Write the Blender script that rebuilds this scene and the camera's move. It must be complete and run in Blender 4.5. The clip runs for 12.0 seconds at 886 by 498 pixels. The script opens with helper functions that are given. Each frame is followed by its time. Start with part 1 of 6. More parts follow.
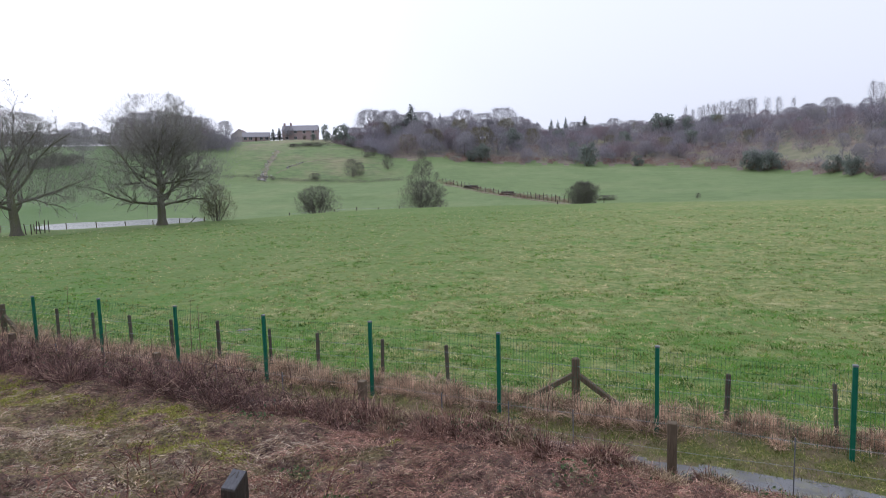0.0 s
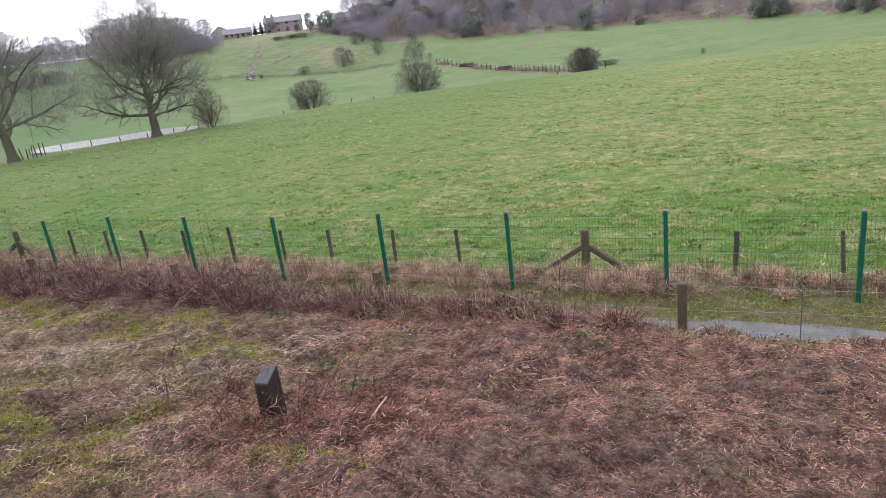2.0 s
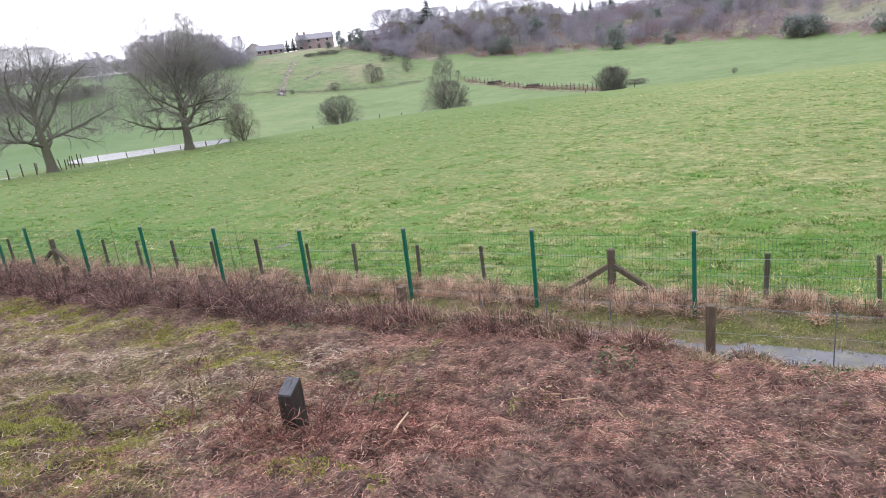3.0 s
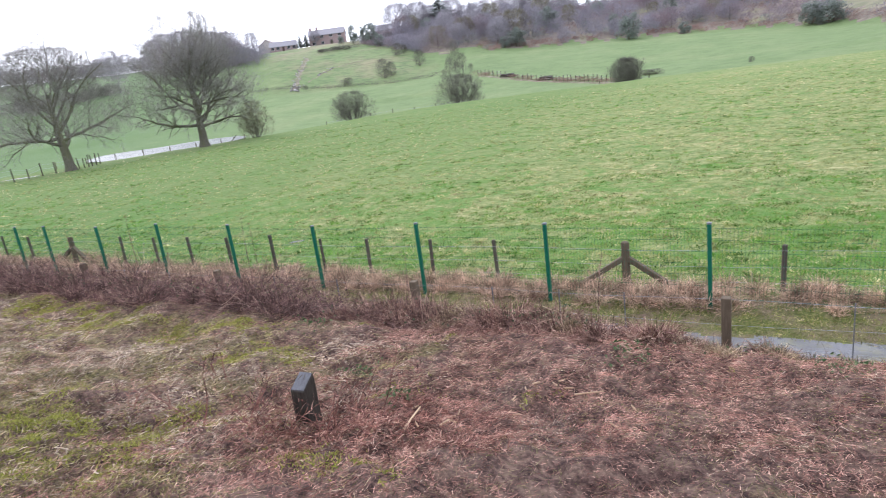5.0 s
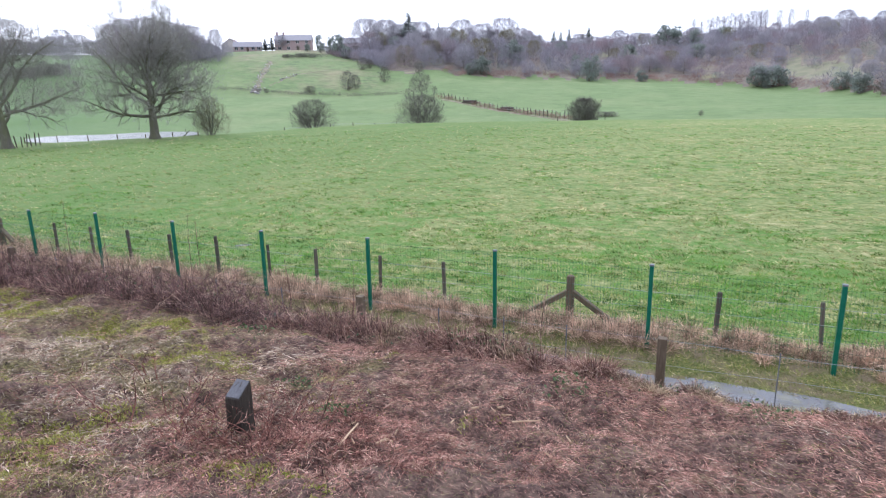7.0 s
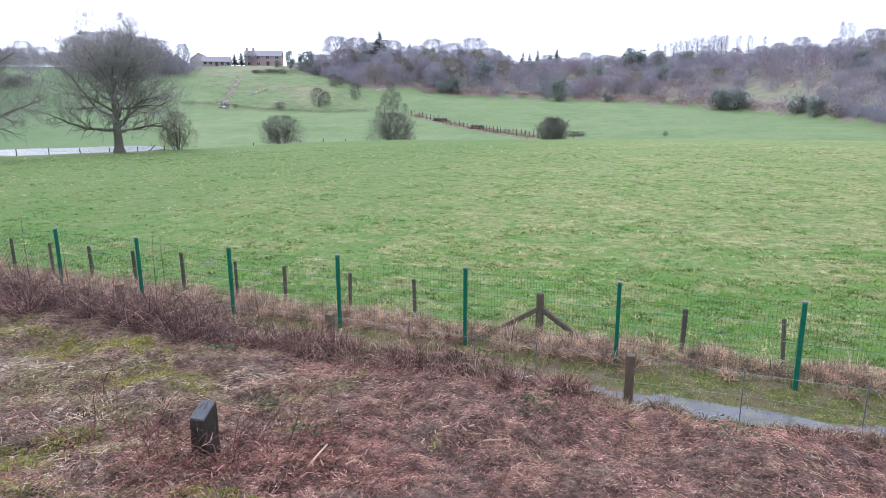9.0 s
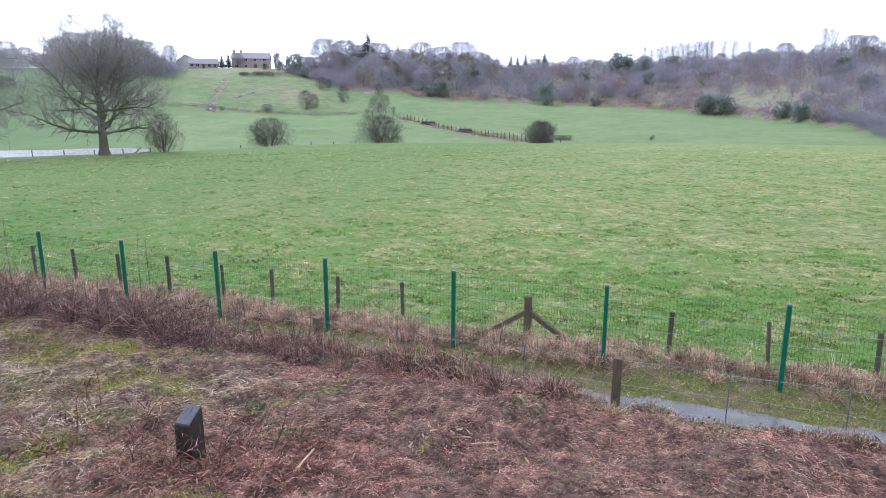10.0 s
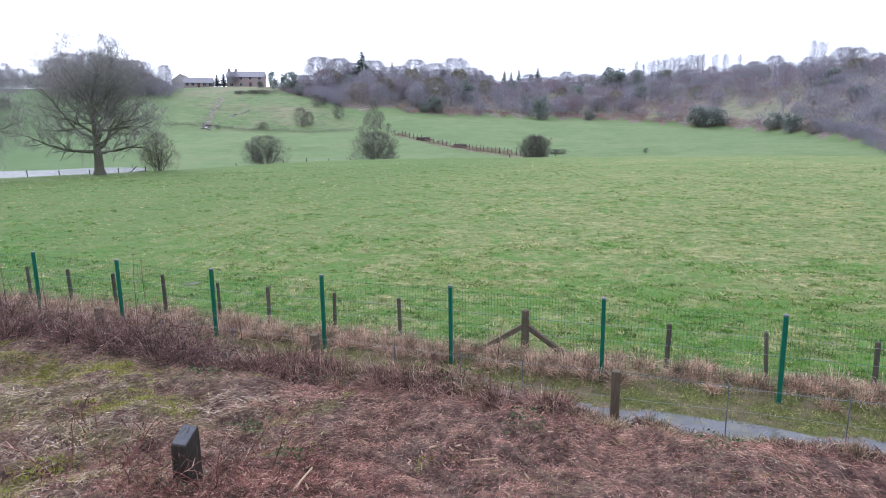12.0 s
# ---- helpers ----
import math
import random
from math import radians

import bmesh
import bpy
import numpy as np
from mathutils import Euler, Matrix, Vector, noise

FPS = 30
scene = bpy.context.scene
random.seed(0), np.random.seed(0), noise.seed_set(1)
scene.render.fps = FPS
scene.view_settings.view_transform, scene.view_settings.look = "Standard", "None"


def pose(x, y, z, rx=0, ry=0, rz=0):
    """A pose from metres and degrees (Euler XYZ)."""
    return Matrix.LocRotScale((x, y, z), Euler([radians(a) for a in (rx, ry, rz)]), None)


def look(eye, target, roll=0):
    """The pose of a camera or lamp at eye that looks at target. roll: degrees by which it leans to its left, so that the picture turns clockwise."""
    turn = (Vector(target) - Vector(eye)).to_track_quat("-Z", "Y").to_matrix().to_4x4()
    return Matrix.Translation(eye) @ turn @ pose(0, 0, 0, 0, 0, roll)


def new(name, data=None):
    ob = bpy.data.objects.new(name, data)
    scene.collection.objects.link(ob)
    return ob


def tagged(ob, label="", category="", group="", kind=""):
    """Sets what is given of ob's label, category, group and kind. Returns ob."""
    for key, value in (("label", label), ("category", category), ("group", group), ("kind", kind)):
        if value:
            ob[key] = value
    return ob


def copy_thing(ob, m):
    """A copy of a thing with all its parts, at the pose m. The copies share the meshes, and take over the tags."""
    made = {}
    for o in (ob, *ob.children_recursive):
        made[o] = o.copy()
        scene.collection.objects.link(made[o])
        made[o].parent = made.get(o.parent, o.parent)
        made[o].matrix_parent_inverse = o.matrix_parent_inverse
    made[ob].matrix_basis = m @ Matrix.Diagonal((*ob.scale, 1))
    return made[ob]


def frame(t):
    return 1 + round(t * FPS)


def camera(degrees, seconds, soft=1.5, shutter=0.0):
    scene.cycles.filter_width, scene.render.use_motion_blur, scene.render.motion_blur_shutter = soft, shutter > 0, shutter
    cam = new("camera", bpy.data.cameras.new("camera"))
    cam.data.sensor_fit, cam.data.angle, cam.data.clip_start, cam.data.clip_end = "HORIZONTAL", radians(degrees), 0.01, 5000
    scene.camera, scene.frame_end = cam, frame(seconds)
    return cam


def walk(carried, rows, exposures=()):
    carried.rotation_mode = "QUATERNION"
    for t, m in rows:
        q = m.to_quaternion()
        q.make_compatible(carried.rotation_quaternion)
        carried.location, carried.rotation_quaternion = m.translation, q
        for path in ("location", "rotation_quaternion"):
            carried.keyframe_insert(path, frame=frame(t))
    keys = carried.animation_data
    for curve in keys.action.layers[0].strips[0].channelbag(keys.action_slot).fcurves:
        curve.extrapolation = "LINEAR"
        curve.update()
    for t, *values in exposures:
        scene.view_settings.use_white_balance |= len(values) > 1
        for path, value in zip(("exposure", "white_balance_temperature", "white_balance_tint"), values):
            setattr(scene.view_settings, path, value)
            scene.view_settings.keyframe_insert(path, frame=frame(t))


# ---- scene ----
# ---------------------------------------------------------------- camera
cam = camera(72.35, 12.0, soft=0.9, shutter=0.3)
walk(cam, [
    (0.0, pose(0.008, -0.024, 3.920, 83.76, 1.63, 24.21)),
    (0.5, pose(0.009, -0.015, 3.914, 80.05, 2.92, 23.34)),
    (1.0, pose(0.003, 0.006, 3.912, 76.71, 4.02, 21.62)),
    (1.5, pose(0.010, 0.006, 3.915, 74.44, 6.14, 23.87)),
    (2.0, pose(0.005, 0.014, 3.912, 72.91, 7.14, 23.68)),
    (2.5, pose(0.006, 0.001, 3.915, 73.58, 7.46, 25.18)),
    (3.0, pose(0.003, 0.007, 3.915, 74.73, 6.63, 26.25)),
    (4.8, pose(0.026, 0.018, 3.914, 74.09, 7.49, 28.42)),
    (5.0, pose(0.023, 0.031, 3.911, 74.32, 7.49, 27.43)),
    (5.5, pose(0.009, 0.007, 3.921, 76.92, 5.93, 22.78)),
    (6.0, pose(0.009, -0.005, 3.923, 77.49, 4.71, 25.04)),
    (6.5, pose(0.011, -0.009, 3.919, 77.54, 3.09, 25.66)),
    (7.0, pose(-0.006, -0.006, 3.918, 75.94, 1.12, 24.04)),
    (7.2, pose(-0.010, -0.008, 3.920, 74.60, 0.80, 23.00)),
    (9.0, pose(-0.014, -0.005, 3.926, 77.50, 0.35, 21.33)),
    (9.5, pose(-0.020, 0.006, 3.914, 77.77, 0.29, 21.17)),
    (10.0, pose(-0.014, 0.002, 3.923, 77.80, 0.09, 20.25)),
    (10.5, pose(-0.015, 0.000, 3.921, 77.62, 0.18, 19.34)),
    (11.0, pose(-0.013, 0.002, 3.922, 77.55, 0.61, 19.11)),
    (11.5, pose(-0.011, -0.005, 3.929, 77.78, 0.87, 19.04)),
    (12.0, pose(-0.011, -0.004, 3.928, 79.21, 0.78, 19.76)),
], exposures=[(0.0, -0.33, 5880, 16), (1.0, -0.12, 6000, 17), (2.0, 0.13, 6150, 18), (3.0, 0.42, 6050, 19), (5.0, 0.5, 5880, 17), (5.5, 0.54, 5800, 17), (6.0, 0.27, 5740, 16.5), (6.5, 0.26, 5700, 16.5), (7.0, 0.42, 5640, 16.5), (9.5, 0.38, 5520, 17.5), (10.5, 0.32, 5500, 17.5), (11.5, 0.30, 5520, 17.5), (12.0, 0.21, 5540, 17.5)])

# ---------------------------------------------------------------- sky and light: a bright overcast day
world = bpy.data.worlds.new("overcast_sky")
scene.world = world
world.use_nodes = True
wn, wl = world.node_tree.nodes, world.node_tree.links
wn.clear()
sky = wn.new("ShaderNodeTexSky")
sky.sky_type = "NISHITA"
sky.sun_disc = False
sky.sun_elevation, sky.sun_rotation = radians(32), radians(-60)
sky.dust_density, sky.air_density = 4.0, 1.0
pale = wn.new("ShaderNodeHueSaturation")
pale.inputs["Saturation"].default_value = 0.12
cloud = wn.new("ShaderNodeMixRGB")
cloud.inputs["Fac"].default_value = 0.72
cloud.inputs["Color2"].default_value = (10.5, 10.8, 11.3, 1)
back = wn.new("ShaderNodeBackground")
back.inputs["Strength"].default_value = 0.15
wout = wn.new("ShaderNodeOutputWorld")
wl.new(sky.outputs[0], pale.inputs["Color"])
wl.new(pale.outputs[0], cloud.inputs["Color1"])
# an overcast sky grows brighter towards the zenith
dome = wn.new("ShaderNodeTexCoord")
height = wn.new("ShaderNodeSeparateXYZ")
swell = wn.new("ShaderNodeMapRange")
swell.inputs["To Min"].default_value, swell.inputs["To Max"].default_value = 0.77, 1.11
grade = wn.new("ShaderNodeMixRGB")
grade.blend_type = "MULTIPLY"
grade.inputs["Fac"].default_value = 1.0
wl.new(dome.outputs["Generated"], height.inputs[0])
wl.new(height.outputs[2], swell.inputs["Value"])
wl.new(cloud.outputs[0], grade.inputs["Color1"])
wl.new(swell.outputs[0], grade.inputs["Color2"])
wl.new(grade.outputs[0], back.inputs["Color"])
wl.new(back.outputs[0], wout.inputs["Surface"])

sun_data = bpy.data.lights.new("sun", "SUN")
sun_data.energy, sun_data.angle, sun_data.color = 0.8, radians(40), (1.0, 0.97, 0.92)
sun = new("sun", sun_data)
sun.matrix_world = look((0, 0, 60), (0 + 48 * math.sin(radians(60)), -48 * math.cos(radians(60)) * 0.6, 30))


# ---------------------------------------------------------------- materials
def material(name, rough=0.9):
    m = bpy.data.materials.new(name)
    m.use_nodes = True
    nt = m.node_tree
    b = nt.nodes["Principled BSDF"]
    b.inputs["Roughness"].default_value = rough
    b.inputs["Specular IOR Level"].default_value = 0.25
    return m, nt, b


def coords(nt, stretch=(1, 1, 1)):
    g = nt.nodes.new("ShaderNodeNewGeometry")
    mp = nt.nodes.new("ShaderNodeMapping")
    mp.inputs["Scale"].default_value = stretch
    nt.links.new(g.outputs["Position"], mp.inputs["Vector"])
    return mp.outputs[0]


def noise_tex(nt, vec, scale, detail=4, rough=0.6, warp=0.0):
    n = nt.nodes.new("ShaderNodeTexNoise")
    n.inputs["Scale"].default_value = scale
    n.inputs["Detail"].default_value = detail
    n.inputs["Roughness"].default_value = rough
    n.inputs["Distortion"].default_value = warp
    nt.links.new(vec, n.inputs["Vector"])
    return n.outputs["Fac"]


def ramp(nt, fac, stops):
    r = nt.nodes.new("ShaderNodeValToRGB")
    e = r.color_ramp.elements
    while len(e) < len(stops):
        e.new(0.5)
    for k, (p, c) in enumerate(stops):
        e[k].position, e[k].color = p, (*c, 1)
    nt.links.new(fac, r.inputs[0])
    return r.outputs[0]


def mix(nt, fac, a, b, mode="MIX"):
    m = nt.nodes.new("ShaderNodeMixRGB")
    m.blend_type = mode
    for sock, v in ((m.inputs[0], fac), (m.inputs[1], a), (m.inputs[2], b)):
        if isinstance(v, (int, float)):
            sock.default_value = v
        elif isinstance(v, tuple):
            sock.default_value = (*v, 1)
        else:
            nt.links.new(v, sock)
    return m.outputs[0]


def bump(nt, b, height, strength, distance):
    n = nt.nodes.new("ShaderNodeBump")
    n.inputs["Strength"].default_value = strength
    n.inputs["Distance"].default_value = distance
    nt.links.new(height, n.inputs["Height"])
    nt.links.new(n.outputs[0], b.inputs["Normal"])


def grass_field():
    m, nt, b = material("pasture_grass", 0.95)
    v = coords(nt)
    fine = noise_tex(nt, v, 5, 8, 0.85)
    tuft = noise_tex(nt, v, 1.25, 9, 0.78, 0.9)
    broad = noise_tex(nt, v, 0.10, 4, 0.6)
    c1 = ramp(nt, tuft, [(0.36, (0.060, 0.128, 0.022)), (0.46, (0.140, 0.195, 0.052)), (0.53, (0.245, 0.262, 0.092)), (0.62, (0.44, 0.395, 0.20))])
    c2 = ramp(nt, fine, [(0.39, (0.040, 0.098, 0.018)), (0.5, (0.195, 0.225, 0.070)), (0.60, (0.48, 0.43, 0.23))])
    c = mix(nt, 0.5, c1, c2)
    lush = ramp(nt, broad, [(0.40, (0, 0, 0)), (0.60, (0.7, 0.7, 0.7))])
    c = mix(nt, lush, c, mix(nt, 0.45, c, (0.095, 0.190, 0.040)))
    clump = noise_tex(nt, v, 0.42, 7, 0.72, 1.0)
    c = mix(nt, ramp(nt, clump, [(0.55, (0, 0, 0)), (0.62, (0.8, 0.8, 0.8))]), c, mix(nt, 0.5, c, (0.045, 0.150, 0.020)))
    straw = noise_tex(nt, v, 0.33, 7, 0.75, 1.2)
    c = mix(nt, ramp(nt, straw, [(0.56, (0, 0, 0)), (0.68, (0.35, 0.35, 0.35))]), c, mix(nt, 0.5, c, (0.36, 0.34, 0.15)))
    # ungrazed lush margin along the fence
    sy = nt.nodes.new("ShaderNodeSeparateXYZ")
    nt.links.new(v, sy.inputs[0])
    my = nt.nodes.new("ShaderNodeMapRange")
    my.inputs["From Min"].default_value, my.inputs["From Max"].default_value = 24.0, 11.0
    my.inputs["To Min"].default_value, my.inputs["To Max"].default_value = 0.0, 0.13
    nt.links.new(sy.outputs[1], my.inputs["Value"])
    sm = nt.nodes.new("ShaderNodeMath")
    nt.links.new(my.outputs[0], sm.inputs[0])
    nt.links.new(noise_tex(nt, v, 0.6, 6, 0.7, 0.8), sm.inputs[1])
    c = mix(nt, ramp(nt, sm.outputs[0], [(0.55, (0, 0, 0)), (0.61, (0.9, 0.9, 0.9))]), c, mix(nt, 0.66, c, (0.078, 0.200, 0.024)))
    # darker, greener grass to the west
    mw = nt.nodes.new("ShaderNodeMapRange")
    mw.inputs["From Min"].default_value, mw.inputs["From Max"].default_value = -4.0, -26.0
    mw.inputs["To Min"].default_value, mw.inputs["To Max"].default_value = 0.0, 0.75
    nt.links.new(sy.outputs[0], mw.inputs["Value"])
    c = mix(nt, mw.outputs[0], c, mix(nt, 0.75, c, (0.075, 0.148, 0.026)))
    # far across the valley the grass turns paler and bluer: haze in its colour
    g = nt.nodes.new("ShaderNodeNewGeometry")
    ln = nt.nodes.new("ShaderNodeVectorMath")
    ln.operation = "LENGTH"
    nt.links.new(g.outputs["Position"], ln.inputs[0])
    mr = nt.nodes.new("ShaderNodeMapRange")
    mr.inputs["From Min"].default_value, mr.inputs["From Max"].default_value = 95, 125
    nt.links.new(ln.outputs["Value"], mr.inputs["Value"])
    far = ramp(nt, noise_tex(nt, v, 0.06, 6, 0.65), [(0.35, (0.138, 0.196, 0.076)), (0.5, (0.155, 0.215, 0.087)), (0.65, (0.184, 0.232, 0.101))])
    # rough tawny grass on the steep hill face
    sp = nt.nodes.new("ShaderNodeSeparateXYZ")
    nt.links.new(g.outputs["Position"], sp.inputs[0])
    up = ramp(nt, noise_tex(nt, v, 0.035, 6, 0.7), [(0.45, (0, 0, 0)), (0.62, (1, 1, 1))])
    hz = nt.nodes.new("ShaderNodeMapRange")
    hz.inputs["From Min"].default_value, hz.inputs["From Max"].default_value = 4.5, 7.0
    nt.links.new(sp.outputs[2], hz.inputs["Value"])
    face = hz.outputs[0]
    for side, slope in ((1.0, 0.93), (-1.0, 0.53)):
        dot = nt.nodes.new("ShaderNodeVectorMath")
        dot.operation = "DOT_PRODUCT"
        dot.inputs[1].default_value = (side, side * slope, 0)
        nt.links.new(g.outputs["Position"], dot.inputs[0])
        lim = nt.nodes.new("ShaderNodeMapRange")
        lim.inputs["From Min"].default_value, lim.inputs["From Max"].default_value = -2.0, 10.0
        nt.links.new(dot.outputs["Value"], lim.inputs["Value"])
        face = mix(nt, 1.0, face, lim.outputs[0], "MULTIPLY")
    far = mix(nt, mix(nt, 1.0, up, face, "MULTIPLY"), far, (0.25, 0.225, 0.135))
    streak = noise_tex(nt, coords(nt, (1, 1, 8)), 0.25, 6, 0.7)
    far = mix(nt, mix(nt, 1.0, ramp(nt, streak, [(0.48, (0, 0, 0)), (0.66, (0.6, 0.6, 0.6))]), face, "MULTIPLY"), far, (0.085, 0.115, 0.06))
    tussock = ramp(nt, noise_tex(nt, v, 0.3, 9, 0.8), [(0.38, (0.72, 0.75, 0.7)), (0.5, (1.0, 1.0, 1.0)), (0.62, (1.25, 1.2, 1.2))])
    far = mix(nt, 0.5, far, tussock, "MULTIPLY")
    # the far grass is mixed darker to the west as well
    west = nt.nodes.new("ShaderNodeVectorMath")
    west.operation = "DOT_PRODUCT"
    west.inputs[1].default_value = (1.0, 0.93, 0)
    nt.links.new(g.outputs["Position"], west.inputs[0])
    wet = nt.nodes.new("ShaderNodeMapRange")
    wet.inputs["From Min"].default_value, wet.inputs["From Max"].default_value = 0.0, -45.0
    wet.inputs["To Min"].default_value, wet.inputs["To Max"].default_value = 0.0, 0.6
    nt.links.new(west.outputs["Value"], wet.inputs["Value"])
    far = mix(nt, wet.outputs[0], far, (0.085, 0.155, 0.052))
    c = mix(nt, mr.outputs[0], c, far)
    nt.links.new(c, b.inputs["Base Color"])
    bump(nt, b, mix(nt, 0.5, fine, tuft), 0.9, 0.12)
    return m


def bank_soil():
    m, nt, b = material("bank_litter", 0.95)
    v = coords(nt)
    f = noise_tex(nt, v, 26, 8, 0.8)
    moss = noise_tex(nt, v, 0.9, 5, 0.65, 0.8)
    c1 = ramp(nt, f, [(0.40, (0.028, 0.016, 0.014)), (0.51, (0.16, 0.093, 0.075)), (0.62, (0.40, 0.26, 0.20))])
    c2 = ramp(nt, noise_tex(nt, v, 7, 4, 0.6), [(0.38, (0.02, 0.012, 0.011)), (0.5, (0.11, 0.068, 0.057)), (0.62, (0.27, 0.19, 0.14))])
    c = mix(nt, 0.5, c1, c2)
    # moss grows on the open western half of the bank
    x = nt.nodes.new("ShaderNodeSeparateXYZ")
    nt.links.new(v, x.inputs[0])
    w = nt.nodes.new("ShaderNodeMapRange")
    w.inputs["From Min"].default_value, w.inputs["From Max"].default_value = -1.5, -5.0
    w.inputs["To Min"].default_value, w.inputs["To Max"].default_value = 0.0, 0.13
    nt.links.new(x.outputs[0], w.inputs["Value"])
    ad = nt.nodes.new("ShaderNodeMath")
    nt.links.new(moss, ad.inputs[0])
    nt.links.new(w.outputs[0], ad.inputs[1])
    mk = ramp(nt, ad.outputs[0], [(0.62, (0, 0, 0)), (0.72, (1, 1, 1))])
    mosscol = ramp(nt, f, [(0.40, (0.05, 0.042, 0.022)), (0.5, (0.19, 0.165, 0.07)), (0.62, (0.42, 0.37, 0.17))])
    c = mix(nt, mix(nt, 1.0, mk, (0.75, 0.75, 0.75), "MULTIPLY"), c, mosscol)
    nt.links.new(c, b.inputs["Base Color"])
    bump(nt, b, f, 1.0, 0.04)
    return m


def wet_path():
    m, nt, b = material("wet_tarmac", 0.5)
    v = coords(nt)
    f = noise_tex(nt, v, 60, 4, 0.7)
    p = noise_tex(nt, v, 1.6, 4, 0.6, 0.4)
    mud = noise_tex(nt, v, 3.0, 5, 0.7)
    c = ramp(nt, f, [(0.3, (0.050, 0.050, 0.054)), (0.7, (0.13, 0.128, 0.13))])
    c = mix(nt, ramp(nt, mud, [(0.48, (0, 0, 0)), (0.64, (1, 1, 1))]), c, (0.12, 0.115, 0.06))
    nt.links.new(c, b.inputs["Base Color"])
    nt.links.new(ramp(nt, p, [(0.40, (0.12, 0.12, 0.12)), (0.62, (0.50, 0.50, 0.50))]), b.inputs["Roughness"])
    b.inputs["Specular IOR Level"].default_value = 0.8
    bump(nt, b, f, 0.25, 0.004)
    return m


def verge_grass():
    m, nt, b = material("verge_moss", 0.95)
    v = coords(nt)
    f = noise_tex(nt, v, 22, 6, 0.7)
    a = noise_tex(nt, v, 2.2, 5, 0.65)
    c = ramp(nt, f, [(0.3, (0.045, 0.058, 0.016)), (0.5, (0.125, 0.142, 0.038)), (0.7, (0.27, 0.25, 0.10))])
    c = mix(nt, ramp(nt, a, [(0.45, (0, 0, 0)), (0.65, (1, 1, 1))]), c, (0.20, 0.15, 0.10))
    nt.links.new(c, b.inputs["Base Color"])
    bump(nt, b, f, 1.0, 0.05)
    return m


def strands(name, stops, rough=0.85, patch=None, scale=0.6, stops2=None, thin=0.0, mottle=None):
    """Stalks, blades and twigs: each island its own shade, with patches of a second tone; thin lets light through."""
    m, nt, b = material(name, rough)
    g = nt.nodes.new("ShaderNodeNewGeometry")
    c = ramp(nt, g.outputs["Random Per Island"], stops)
    if stops2:
        n = noise_tex(nt, coords(nt), scale, 4, 0.6)
        c = mix(nt, ramp(nt, n, [(patch[0], (0, 0, 0)), (patch[1], (1, 1, 1))]), c, ramp(nt, g.outputs["Random Per Island"], stops2))
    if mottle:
        # clumps darkened and lightened by noise, for contrast
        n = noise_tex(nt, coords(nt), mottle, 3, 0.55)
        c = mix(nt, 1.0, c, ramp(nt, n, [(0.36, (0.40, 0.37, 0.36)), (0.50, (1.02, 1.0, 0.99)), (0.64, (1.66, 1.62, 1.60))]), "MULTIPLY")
    nt.links.new(c, b.inputs["Base Color"])
    if thin:
        tr = nt.nodes.new("ShaderNodeBsdfTranslucent")
        nt.links.new(c, tr.inputs["Color"])
        mx = nt.nodes.new("ShaderNodeMixShader")
        mx.inputs[0].default_value = thin
        nt.links.new(b.outputs[0], mx.inputs[1])
        nt.links.new(tr.outputs[0], mx.inputs[2])
        nt.links.new(mx.outputs[0], nt.nodes["Material Output"].inputs["Surface"])
    return m


def bark(name, dark, light, moss=None, scale=3.0):
    m, nt, b = material(name, 0.9)
    v = coords(nt, (1, 1, 0.25))
    f = noise_tex(nt, v, scale * 4, 5, 0.7)
    c = ramp(nt, f, [(0.3, dark), (0.7, light)])
    if moss:
        c = mix(nt, ramp(nt, noise_tex(nt, v, scale * 0.4, 4, 0.6), [(0.45, (0, 0, 0)), (0.65, (1, 1, 1))]), c, moss)
    nt.links.new(c, b.inputs["Base Color"])
    bump(nt, b, f, 0.8, 0.03)
    return m


def timber(name, dark, light, rough=0.85, along=(1, 1, 0.08)):
    m, nt, b = material(name, rough)
    tc = nt.nodes.new("ShaderNodeTexCoord")
    mp = nt.nodes.new("ShaderNodeMapping")
    mp.inputs["Scale"].default_value = along
    nt.links.new(tc.outputs["Object"], mp.inputs["Vector"])
    f = noise_tex(nt, mp.outputs[0], 45, 5, 0.7, 0.3)
    w = noise_tex(nt, tc.outputs["Object"], 3.5, 4, 0.6)
    c = ramp(nt, f, [(0.3, dark), (0.7, light)])
    c = mix(nt, ramp(nt, w, [(0.4, (0, 0, 0)), (0.7, (0.6, 0.6, 0.6))]), c, tuple(0.45 * k for k in dark))
    oi = nt.nodes.new("ShaderNodeObjectInfo")
    c = mix(nt, 0.35, c, ramp(nt, oi.outputs["Random"], [(0, dark), (1, light)]))
    nt.links.new(c, b.inputs["Base Color"])
    bump(nt, b, f, 0.6, 0.006)
    return m


def painted(name, colour, rough=0.45, metal=0.0, vary=0.25):
    m, nt, b = material(name, rough)
    v = coords(nt)
    n = noise_tex(nt, v, 7, 5, 0.7)
    c = mix(nt, ramp(nt, n, [(0.35, (0, 0, 0)), (0.75, (1, 1, 1))]), tuple(colour), tuple(min(1, k * (1 + vary) + 0.01) for k in colour))
    nt.links.new(c, b.inputs["Base Color"])
    b.inputs["Metallic"].default_value = metal
    return m


